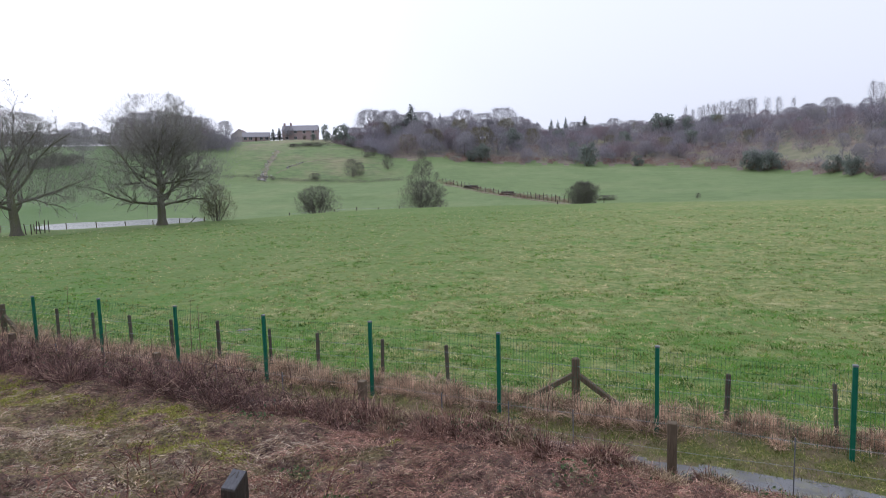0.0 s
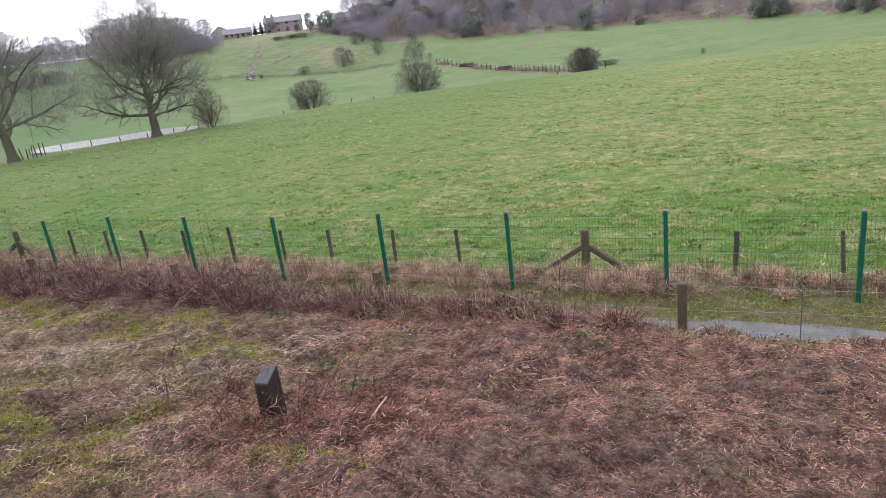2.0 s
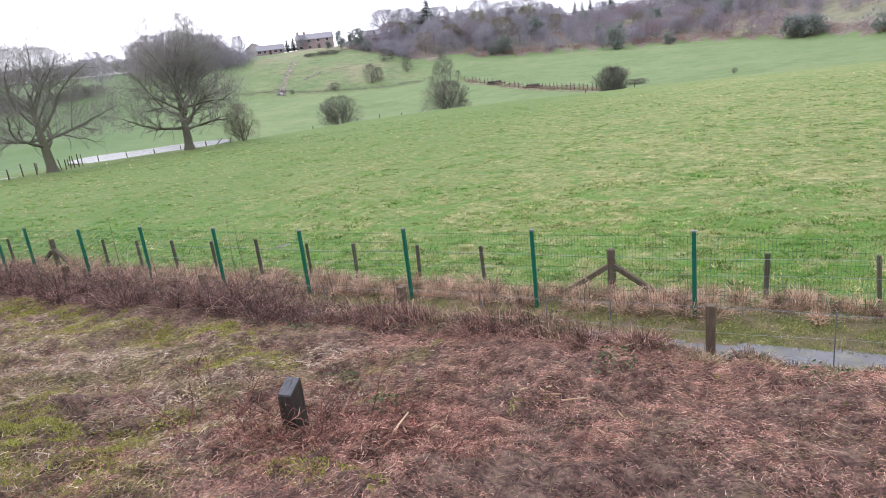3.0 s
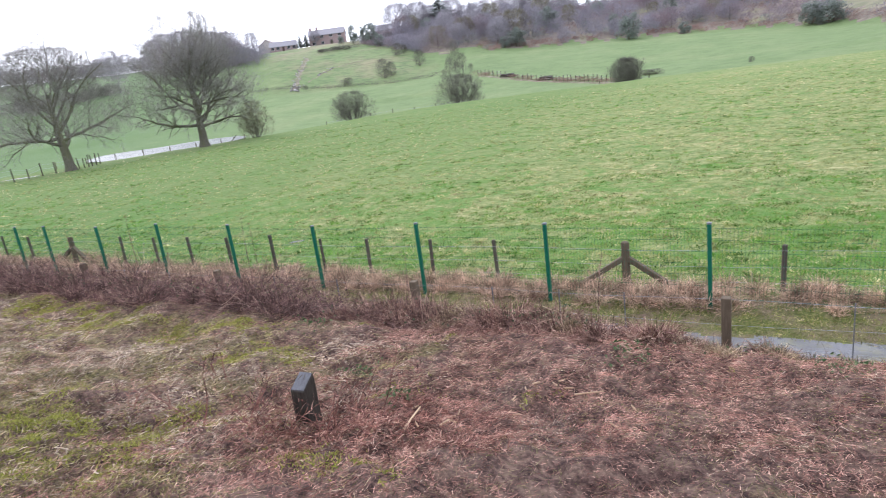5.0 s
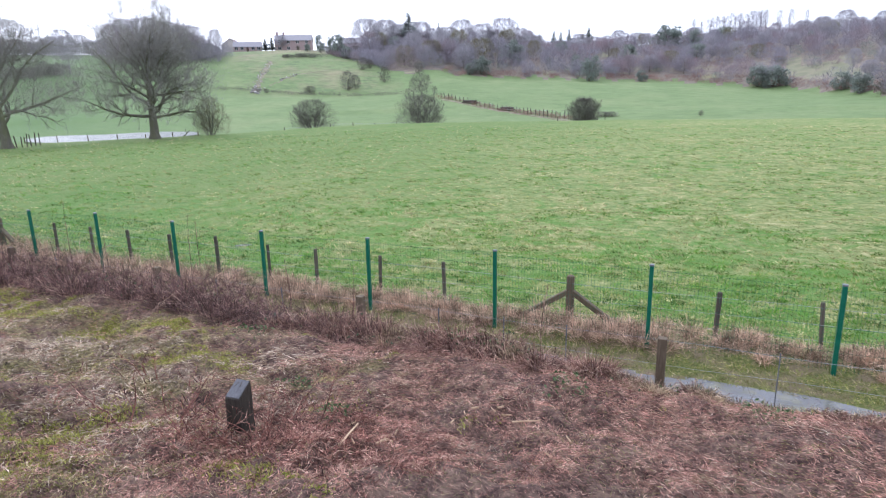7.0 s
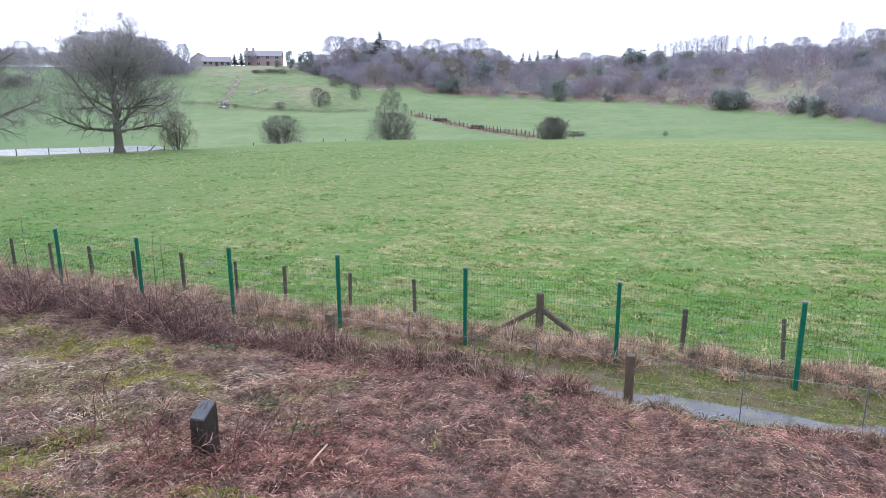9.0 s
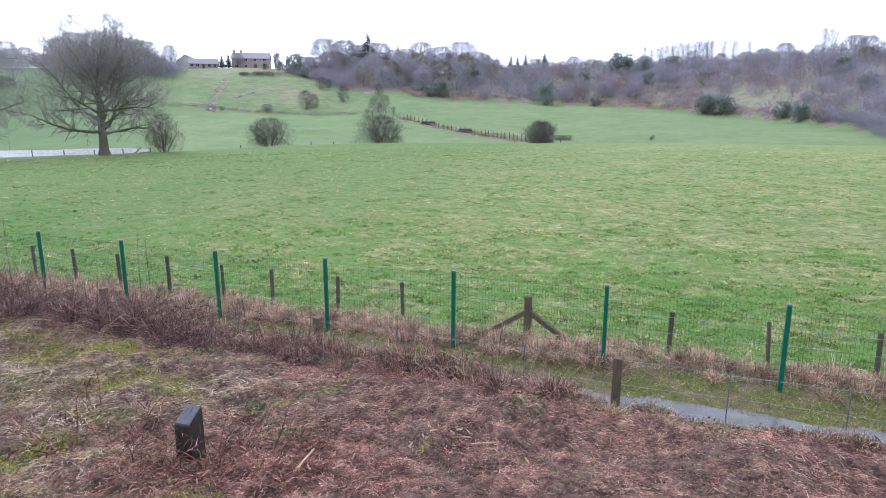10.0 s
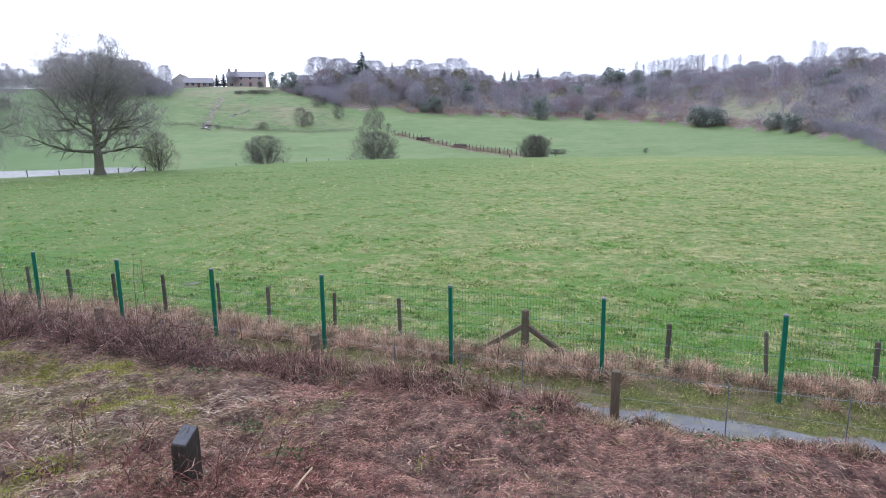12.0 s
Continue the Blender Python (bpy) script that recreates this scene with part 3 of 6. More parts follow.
# ---------------------------------------------------------------- wire fence along the near edge of the path
def build_wire_fence():
    y = 7.5
    fence = tagged(base_at("wire_fence", 0, 0, 0), "low wire fence with square timber posts beside brambles", "fence")
    for x, t in ((-17.5, 1.05), (-13.29, 1.06), (-9.1, 1.04), (-4.8, 1.0), (-0.43, 0.97), (4.0, 0.97), (8.4, 0.97)):
        bm = bmesh.new()
        box(bm, (x - 0.055, y - 0.055, -0.4), (x + 0.055, y + 0.055, t), 0.008)
        part("post", bm, M_POST2, fence)
    for x in (-15.8, -14.6, -11.9, -10.5, -7.7, -6.3, -3.49, -2.5, -1.63, 0.86, 2.1, 3.1):
        bm = bmesh.new()
        box(bm, (x - 0.006, y - 0.009, -0.2), (x + 0.006, y + 0.009, 0.97), 0.002)
        part("dropper", bm, M_STEEL, fence)
    for z in (0.36, 0.62, 0.93):
        bm = bmesh.new()
        px = -18.0
        while px < 9:
            rod(bm, (px, y, z + 0.015 * math.sin(1.7 * px + z * 9)), (px + 1, y, z + 0.015 * math.sin(1.7 * px + 1.7 + z * 9)), 0.0022, sides=3)
            px += 1
        part("wire", bm, M_WIRE, fence)


build_wire_fence()


def build_stump():
    x, y = -3.325, 3.325
    thing = tagged(base_at("cut_post", x, y, 1.40, 0), "short dark wet square timber post sawn off at a slant", "post")
    w, d = 0.074, 0.074
    slab = [(-w, -d, 0.250), (w, -d, 0.258), (w, d, 0.358), (-w, d, 0.350)]

    def block(low, high, bevel, cuts, wear, seed):
        bm = bmesh.new()
        vs = [bm.verts.new(p) for p in low + high]
        for f in ((0, 1, 5, 4), (1, 2, 6, 5), (2, 3, 7, 6), (3, 0, 4, 7), (4, 5, 6, 7), (3, 2, 1, 0)):
            bm.faces.new([vs[i] for i in f])
        bmesh.ops.bevel(bm, geom=list(bm.edges), offset=bevel, segments=2, affect="EDGES", profile=0.5)
        bmesh.ops.subdivide_edges(bm, edges=list(bm.edges), cuts=cuts, use_grid_fill=True)
        for v in bm.verts:
            p = Vector((v.co.x * 60, v.co.y * 60, v.co.z * 7 + seed))
            v.co += wear * Vector((noise.noise(p), noise.noise(p + Vector((9, 0, 0))), 0.5 * noise.noise(p + Vector((0, 9, 0)))))
        return bm
    part("post", block([(p[0] * 1.06, p[1] * 1.06, -0.4) for p in slab], slab, 0.007, 4, 0.006, 3.0), M_STUMP, thing)
    top = [(p[0] * 0.90, p[1] * 0.90, 0.304 + (p[2] - 0.304) * 0.90) for p in slab]
    part("cut_top", block([(a, b, c - 0.004) for a, b, c in top], [(a, b, c + 0.006) for a, b, c in top], 0.001, 3, 0.003, 5.0), M_CUT, thing, "grey wet sawn end grain")
    # drying cracks across the sawn end
    for k, (a, b, ln) in enumerate(((-0.030, 0.012, 0.05), (0.0, -0.018, 0.07), (0.026, 0.020, 0.055), (0.045, -0.028, 0.035))):
        bm = bmesh.new()
        z = 0.304 + 0.1 * b / (2 * d)
        box(bm, (a - 0.0035, b - ln / 2, -0.0015), (a + 0.0035, b + ln / 2, 0.0015), 0.001, Matrix.Translation((0, 0, z + 0.0085)) @ Matrix.Rotation(0.59, 4, "X") @ Matrix.Rotation(0.3 * k - 0.4, 4, "Z"))
        part("crack", bm, M_STUMP, thing)


build_stump()


# ---------------------------------------------------------------- trees
class Wood:
    def __init__(self):
        self.v, self.f, self.tv, self.tf = [], [], [], []

    def tube(self, pts, radii, k):
        base = len(self.v)
        for i, (p, r) in enumerate(zip(pts, radii)):
            d = (pts[min(i + 1, len(pts) - 1)] - pts[max(i - 1, 0)]).normalized()
            a = d.orthogonal().normalized()
            b = d.cross(a)
            for q in range(k):
                t = 2 * math.pi * q / k
                self.v.append(p + (a * math.cos(t) + b * math.sin(t)) * r)
        for i in range(len(pts) - 1):
            for q in range(k):
                o, n = base + i * k, (q + 1) % k
                self.f.append((o + q, o + n, o + k + n, o + k + q))

    def twig(self, pts, w, R):
        side = Vector((R.uniform(-1, 1), R.uniform(-1, 1), R.uniform(-0.4, 0.4))).normalized() * (w / 2)
        o = len(self.tv)
        n = len(pts)
        for i, p in enumerate(pts[:-1]):
            s = side * (1 - 0.6 * i / n)
            self.tv += [p - s, p + s]
        self.tv.append(pts[-1])
        for i in range(n - 2):
            self.tf.append((o + 2 * i, o + 2 * i + 1, o + 2 * i + 3, o + 2 * i + 2))
        self.tf.append((o + 2 * (n - 2), o + 2 * (n - 2) + 1, o + 2 * (n - 1)))


def grow(wood, R, p, d, length, radius, level, cfg):
    last = len(cfg) - 1
    c = cfg[level]
    n = c["segs"]
    pts, dirs, q = [p.copy()], [d.copy()], p.copy()
    up = c["up"] + c.get("bend", 0.0) * (d.z - 0.35)
    for i in range(n):
        d = (d + Vector((R.gauss(0, 1), R.gauss(0, 1), R.gauss(0, 1))) * c["wander"] + Vector((0, 0, up))).normalized()
        q = q + d * (length / n)
        if q.z < c.get("floor", 0.4) and level > 0:
            q.z = c.get("floor", 0.4)
        pts.append(q.copy())
        dirs.append(d.copy())
    if level == last:
        wood.twig(pts, radius * 2, R)
        return
    taper = c.get("taper", 0.75)
    rad = [max(radius * (1 - taper * i / n), 0.0012) for i in range(n + 1)]
    if level == 0 and c.get("flare"):
        rad[0] *= 1.5
    wood.tube(pts, rad, c["sides"])
    kids = c["kids"]
    for k in range(kids):
        t = c["from"] + (1 - c["from"]) * ((k + R.random()) / kids)
        s = min(int(t * n), n - 1)
        u = t * n - s
        at = pts[s].lerp(pts[s + 1], u)
        axis = dirs[s + 1]
        side = axis.orthogonal().normalized()
        turn = Matrix.Rotation(k * 2.4 + R.uniform(-0.7, 0.7), 3, axis)
        ang = radians(c["angle"] + R.gauss(0, 10) - c.get("close", 0) * t)
        nd = (axis * math.cos(ang) + (turn @ side) * math.sin(ang)).normalized()
        if level > 0:
            nd = Vector((nd.x, nd.y, nd.z * c.get("flat", 1.0))).normalized()
        shape = c["shape"](t) if "shape" in c else 1 - 0.45 * t
        ln = length * c["ratio"] * shape * R.uniform(0.75, 1.2) if level else c["limb"] * shape * R.uniform(0.8, 1.15)
        nr = (radius * (1 - taper * t)) * c.get("thick", 0.6)
        if level + 1 == last:
            nr = c.get("twigr", 0.012)
        grow(wood, R, at, nd, ln, nr, level + 1, cfg)


def thicken(w, seed, h, wide, n, size=(0.5, 0.03), up=0.5, low=0.1, bottom=0.02, belly=0.45, bias=0.8):
    """Fill a bush with fine outward twigs up to an uneven rounded outline."""
    R = random.Random(seed)
    ph = [R.uniform(0, 6.28) for k in range(3)]
    for k in range(n):
        a, t = R.uniform(0, 2 * math.pi), R.uniform(bottom, 1.0) ** bias
        edge = wide * math.sqrt(max(0.03, 1 - ((t - belly) / (1.03 - belly)) ** 2)) * (1 + 0.12 * math.sin(3 * a + ph[0]) + 0.1 * math.sin(7 * t + 2 * a + ph[1]) + 0.08 * math.sin(9 * a + ph[2]))
        r = edge * R.uniform(low, 1) ** 0.6
        p = Vector((r * math.cos(a), r * math.sin(a), h * t * 0.94))
        d = Vector((math.cos(a) * 0.7 + R.gauss(0, 0.4), math.sin(a) * 0.7 + R.gauss(0, 0.4), up + R.gauss(0, 0.4))).normalized()
        w.twig([p, p + d * size[0] * R.uniform(0.5, 1.4)], size[1], R)
    return w


def tree_meshes(seed, cfgs, height, radius, stems=1, spread=0.0, lean=(0, 0), fan=0.9):
    R = random.Random(seed)
    w = Wood()
    for s in range(stems):
        a = s * 2.4 + R.uniform(-0.4, 0.4)
        off = Vector((math.cos(a), math.sin(a), 0)) * spread * R.uniform(0.2, 1)
        d = Vector((off.x * fan / max(spread, 0.1) + lean[0], off.y * fan / max(spread, 0.1) + lean[1], 1)) if stems > 1 else Vector((lean[0], lean[1], 1))
        grow(w, R, off * 0.5 + Vector((0, 0, -0.3)), d.normalized(), height * (R.uniform(0.75, 1.05) if stems > 1 else 1), radius, 0, cfgs)
    return w


def put_tree(name, wood, mat_wood, mat_twig, x, y, label, category, rz=0, scale=1.0, group=""):
    t = tagged(base_at(name, x, y, on(x, y), rz), label, category, group)
    from_arrays("trunk", wood.v, wood.f, mat_wood, t)
    from_arrays("crown", wood.tv, wood.tf, mat_twig, t)
    for c in t.children:
        c.data.polygons.foreach_set("use_smooth", np.ones(len(c.data.polygons), bool))
    t.scale = (scale, scale, scale)
    return t


def oak(limbs=16, limb=9.0, n1=10, n2=10, n3=17, flat=0.8, first=0.36, twigr=0.016, close=62):
    return [
        dict(segs=9, wander=0.035, up=0.05, sides=10, kids=limbs, limb=limb, angle=92, close=close, taper=0.72, thick=0.5, flare=True, **{"from": first},
             shape=lambda t: 1.2 - 0.5 * t),
        dict(segs=8, wander=0.17, up=0.03, bend=0.14, sides=6, kids=n1, ratio=0.52, angle=48, taper=0.82, thick=0.6, flat=flat, **{"from": 0.18}),
        dict(segs=5, wander=0.16, up=0.05, sides=4, kids=n2, ratio=0.55, angle=48, taper=0.8, thick=0.55, **{"from": 0.10}),
        dict(segs=4, wander=0.18, up=0.04, sides=3, kids=n3, ratio=0.66, angle=44, taper=0.8, twigr=twigr, **{"from": 0.05}),
        dict(segs=1, wander=0.10, up=0.04),
    ]


def bush_cfg(kids=8, n1=7, n2=9, limb=2.2, twigr=0.017):
    return [
        dict(segs=5, wander=0.10, up=0.03, sides=5, kids=kids, limb=limb, angle=45, taper=0.85, thick=0.6, **{"from": 0.12}),
        dict(segs=4, wander=0.16, up=0.04, sides=3, kids=n1, ratio=0.5, angle=44, taper=0.8, thick=0.5, **{"from": 0.1}),
        dict(segs=3, wander=0.18, up=0.03, sides=3, kids=n2, ratio=0.7, angle=44, taper=0.8, twigr=twigr, **{"from": 0.05}),
        dict(segs=1, wander=0.1, up=0.02),
    ]


x, y = polar(-49.2, 88)
w = tree_meshes(11, oak(24, 9.8, first=0.30), 9.2, 0.60)
thicken(w, 12, 17.8, 9.0, 17000, (0.8, 0.024), 0.55, 0.25, 0.2, 0.36)
put_tree("oak_tree", w, M_BARK, M_TWIG, x, y, "large bare spreading oak tree standing beside the pond", "tree", 40)
x, y = polar(-59.5, 80)
w = tree_meshes(23, oak(14, 9.2, 9, 9, 15, first=0.30, close=66), 8.6, 0.56, lean=(-0.06, 0.05))
thicken(w, 24, 13.8, 7.8, 30000, (0.7, 0.024), 0.5, 0.2, 0.18, 0.38)
put_tree("oak_tree", w, M_BARK, M_TWIG, x, y, "gnarled bare tree leaning over a timber fence", "tree", 130)

for brg, r, h, sp, fan, seed, nm, mt, lab, st, wide, fill in (
        (-44.7, 92, 5.6, 1.2, 0.5, 5, "hawthorn_bush", M_HAW, "olive-brown hawthorn bush at the edge of the pond", 7, 2.4, 2500),
        (-35.97, 100, 4.8, 2.6, 0.8, 6, "hawthorn_bush", M_BUSH, "low bare spreading thorn bush on the field crest", 12, 3.8, 4500),
        (-26.1, 106, 5.3, 2.4, 0.95, 8, "hawthorn_bush", M_BUSH, "bare dark brown thorn bush on the field crest", 13, 4.5, 7000),
        (-11.24, 110, 4.6, 1.3, 0.6, 9, "round_bush", M_BUSH, "dense dark rounded bush on the field crest", 12, 2.7, 9000)):
    x, y = polar(brg, r)
    w = tree_meshes(seed, bush_cfg(limb=h * 0.38, n2=10), h * 0.9, 0.08, st, sp, fan=fan)
    thicken(w, seed, h * 0.94, wide * 0.95, fill, (0.75, 0.026), 0.7, belly=0.45 if seed == 9 else 0.26, bias=1.0)
    put_tree(nm, w, M_BUSH, mt, x, y, lab, "bush", seed * 40)


# ---------------------------------------------------------------- trees on the far slopes, by kind
def far_tree_cfg(limbs, limb, n1, n2, first, angle, close, twigr=0.05, up=0.05):
    return [
        dict(segs=7, wander=0.03, up=0.04, sides=6, kids=limbs, limb=limb, angle=angle, close=close, taper=0.85, thick=0.5, **{"from": first}, shape=lambda t: 1.0 - 0.3 * t),
        dict(segs=4, wander=0.12, up=up, sides=3, kids=n1, ratio=0.5, angle=44, taper=0.8, thick=0.6, **{"from": 0.15}),
        dict(segs=2, wander=0.16, up=up, sides=3, kids=n2, ratio=0.75, angle=42, taper=0.8, twigr=twigr, **{"from": 0.1}),
        dict(segs=1, wander=0.1, up=up),
    ]


def spruce(seed, h=12.0, w=2.8, rows=34, gap=0.0):
    """A conifer: whorls of drooping sprays round a straight stem."""
    R = random.Random(seed)
    wd = Wood()
    wd.tube([Vector((0, 0, -0.3)), Vector((0, 0, h * 0.6)), Vector((0, 0, h))], [0.22, 0.12, 0.02], 6)
    for i in range(rows):
        t = (i + 0.5) / rows
        z = h * (0.06 + gap + (0.94 - gap) * t)
        reach = w * (1 - t) ** 0.85 * R.uniform(0.8, 1.15) + 0.15
        for k in range(int(10 + 30 * (1 - t))):
            a = R.uniform(0, 2 * math.pi)
            d = Vector((math.cos(a), math.sin(a), 0))
            l = reach * R.uniform(0.55, 1.1)
            p = Vector((0, 0, z + R.uniform(-0.25, 0.25)))
            q = d * l + Vector((0, 0, -0.12 * l + 0.12))
            s0 = R.uniform(0.1, 0.4)
            wd.twig([p + q * s0, p + q * 0.7 + Vector((0, 0, R.uniform(-0.1, 0.1))), p + q], 0.34, R)
    return wd


def clump_bush(seed, h, w, n, leaf=0.22):
    """An evergreen: leaves gathered in lumps over a branching frame."""
    R = random.Random(seed)
    wd = Wood()
    for k in range(6):
        a = k * 1.05
        wd.tube([Vector((0, 0, -0.3)), Vector((math.cos(a) * w * 0.3, math.sin(a) * w * 0.3, h * 0.4)), Vector((math.cos(a) * w * 0.55, math.sin(a) * w * 0.55, h * 0.75))], [0.12, 0.08, 0.03], 4)
    lumps = []
    for k in range(34):
        a, t = R.uniform(0, 6.28), R.uniform(0.06, 0.90)
        rr = w * math.sqrt(max(0.05, 1 - ((t - 0.22) / 0.78) ** 2)) * R.uniform(0.35, 0.85)
        lumps.append((Vector((math.cos(a) * rr, math.sin(a) * rr, h * t)), R.uniform(0.16, 0.3) * w))
    for k in range(n):
        c, s = lumps[R.randrange(len(lumps))]
        d = Vector((R.gauss(0, 1), R.gauss(0, 1), R.gauss(0.2, 1))).normalized()
        p = c + d * s * R.uniform(0.6, 1.1)
        if p.z < 0.05:
            continue
        e = (d + Vector((R.gauss(0, 0.7), R.gauss(0, 0.7), R.gauss(0, 0.5)))).normalized()
        wd.twig([p, p + e * leaf * 0.5, p + e * leaf], leaf * 0.8, R)
    return wd


def template(name, wood, mat_wood, mat_twig, label, category, group):
    t = tagged(base_at(name, 0, 0, -400), label, category, group)
    from_arrays("trunk", wood.v, wood.f, mat_wood, t)
    from_arrays("crown", wood.tv, wood.tf, mat_twig, t)
    for c in t.children:
        c.data.polygons.foreach_set("use_smooth", np.ones(len(c.data.polygons), bool))
    t["tall"] = max(v.z for v in wood.tv)
    return t


def plant(kind, bearing, r, top, wide=1.0, rz=0.0):
    """Stand a copy of a tree on the slope so tall that it reaches the elevation top, in degrees."""
    x, y = polar(bearing, r)
    g = on(x, y)
    s = max(1.2, EYE_Z + r * math.tan(radians(top)) - g) / kind["tall"]
    m = pose(x, y, g, 0, 0, rz)
    c = copy_thing(kind, m)
    c.scale = (s * wide, s * wide, s)
    return c


def rim(b):
    return float(np.interp(b, _fa, _R2))


def foot(b):
    return float(np.interp(b, _fa, _RW))


BARE = [template("bare_tree", thicken(tree_meshes(60 + k, far_tree_cfg(14, 5.5, 5, 10, 0.28, 78, 48, 0.07), 8.0, 0.32), k, 12.6, 5.2, 3800, (1.3, 0.085), 0.6, 0.2, 0.3, 0.6), M_HAZY_BARK, M_HAZY_TWIG, "bare grey-brown broadleaf tree on the far slope", "tree", "trees on the far slope") for k in range(3)]
DENSE = [template("bare_tree", thicken(tree_meshes(70 + k, far_tree_cfg(15, 4.4, 5, 6, 0.12, 75, 50, 0.06), 7.5, 0.3), k, 12.6, 5.3, 3300, (1.3, 0.10), 0.6, 0.2, 0.1, 0.55), M_HAZY_BARK, M_HAZY_TWIG, "dense round-crowned bare tree on the far slope", "tree", "trees on the far slope") for k in range(2)]
POPLAR = [template("poplar_tree", thicken(tree_meshes(80 + k, far_tree_cfg(20, 2.4, 5, 5, 0.15, 34, 12, 0.03, 0.12), 12.0, 0.11), k, 12.8, 1.15, 800, (1.3, 0.026), 1.9, 0.0, 0.3, 0.5), M_HAZY_BARK, M_HAZY_TWIG, "tall slender bare poplar on the skyline", "tree", "poplars on the skyline") for k in range(2)]
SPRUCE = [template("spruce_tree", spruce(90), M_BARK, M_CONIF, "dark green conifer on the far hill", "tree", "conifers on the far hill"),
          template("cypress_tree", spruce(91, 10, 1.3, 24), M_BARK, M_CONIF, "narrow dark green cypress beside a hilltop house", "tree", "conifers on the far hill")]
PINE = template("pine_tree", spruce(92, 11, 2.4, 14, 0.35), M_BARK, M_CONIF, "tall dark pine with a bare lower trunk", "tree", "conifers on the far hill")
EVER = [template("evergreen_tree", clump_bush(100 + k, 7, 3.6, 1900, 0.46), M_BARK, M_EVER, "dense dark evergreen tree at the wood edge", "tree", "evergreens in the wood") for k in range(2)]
SHRUB = [template("bare_shrub", thicken(tree_meshes(110 + k, bush_cfg(5, 4, 6, 1.6, 0.03), 3.6, 0.07, 5, 1.2, fan=0.5), 5 + k, 4.6, 2.4, 1400, (0.7, 0.07)), M_BARK, M_BUSH, "bare dark shrub on the grassy hillside", "bush", "shrubs on the hillside") for k in range(2)]

# skyline trees from the hilltop houses eastward: bearing, elevation of the top, breadth
for k, (b, e, w) in enumerate(((-30.8, 7.1, 1.25), (-29.0, 7.0, 1.15), (-28.0, 6.6, 1.1), (-25.9, 6.8, 1.1), (-8.6, 5.4, 1.2), (-7.0, 5.15, 1.3), (8.1, 5.9, 1.2), (12.7, 6.2, 1.1), (6.6, 5.55, 1.3), (13.6, 6.1, 1.1), (-32.2, 5.4, 1.3))):
    plant(BARE[k % 3], b, rim(b) - 8, e, w, 57 * k)
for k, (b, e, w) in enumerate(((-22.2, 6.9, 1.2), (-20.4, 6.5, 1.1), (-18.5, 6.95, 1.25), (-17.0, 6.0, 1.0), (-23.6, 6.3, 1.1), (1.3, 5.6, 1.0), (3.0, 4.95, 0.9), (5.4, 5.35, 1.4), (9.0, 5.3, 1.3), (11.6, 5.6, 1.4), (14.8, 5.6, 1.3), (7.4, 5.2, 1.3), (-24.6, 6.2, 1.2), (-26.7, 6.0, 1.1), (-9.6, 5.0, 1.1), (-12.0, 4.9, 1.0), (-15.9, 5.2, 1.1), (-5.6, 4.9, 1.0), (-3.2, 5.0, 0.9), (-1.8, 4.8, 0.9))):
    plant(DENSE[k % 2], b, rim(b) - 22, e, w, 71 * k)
for k, (b, e) in enumerate(((-2.6, 6.1), (-2.0, 5.8), (-1.5, 6.0), (-1.2, 6.1), (-0.8, 6.2), (-0.4, 6.1), (-0.1, 6.2), (0.3, 6.35), (0.65, 6.2), (0.95, 6.3), (1.3, 6.25), (1.65, 6.4), (1.95, 6.45), (2.25, 6.3), (2.5, 6.45), (2.75, 6.4), (3.7, 6.35), (4.5, 6.3), (5.5, 6.2), (10.7, 6.9), (11.2, 6.85))):
    plant(POPLAR[k % 2], b, rim(b) + 14, e, 1.1 + 0.4 * (k % 3) / 2, 40 * k)
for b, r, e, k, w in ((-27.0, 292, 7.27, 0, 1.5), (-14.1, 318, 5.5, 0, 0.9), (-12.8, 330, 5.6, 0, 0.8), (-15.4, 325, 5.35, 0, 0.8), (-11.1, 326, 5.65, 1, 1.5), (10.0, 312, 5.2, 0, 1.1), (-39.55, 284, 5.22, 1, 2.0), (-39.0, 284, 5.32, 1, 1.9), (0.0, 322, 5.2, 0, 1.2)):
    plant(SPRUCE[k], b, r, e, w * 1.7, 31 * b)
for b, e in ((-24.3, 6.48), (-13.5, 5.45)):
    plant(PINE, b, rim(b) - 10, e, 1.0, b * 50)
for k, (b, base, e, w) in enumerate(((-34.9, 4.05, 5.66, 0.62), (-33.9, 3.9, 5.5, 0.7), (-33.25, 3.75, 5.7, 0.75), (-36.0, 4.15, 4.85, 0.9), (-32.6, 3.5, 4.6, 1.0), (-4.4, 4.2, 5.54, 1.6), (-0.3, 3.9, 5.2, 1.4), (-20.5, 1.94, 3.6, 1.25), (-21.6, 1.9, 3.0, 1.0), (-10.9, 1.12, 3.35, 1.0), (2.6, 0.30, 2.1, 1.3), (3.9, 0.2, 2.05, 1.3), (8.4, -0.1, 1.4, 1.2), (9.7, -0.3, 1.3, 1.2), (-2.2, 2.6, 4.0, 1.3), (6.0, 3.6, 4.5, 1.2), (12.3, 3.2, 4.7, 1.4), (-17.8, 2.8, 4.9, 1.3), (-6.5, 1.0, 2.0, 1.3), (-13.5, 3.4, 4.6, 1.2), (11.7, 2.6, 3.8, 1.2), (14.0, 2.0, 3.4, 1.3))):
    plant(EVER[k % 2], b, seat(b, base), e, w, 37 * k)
RT = random.Random(77)
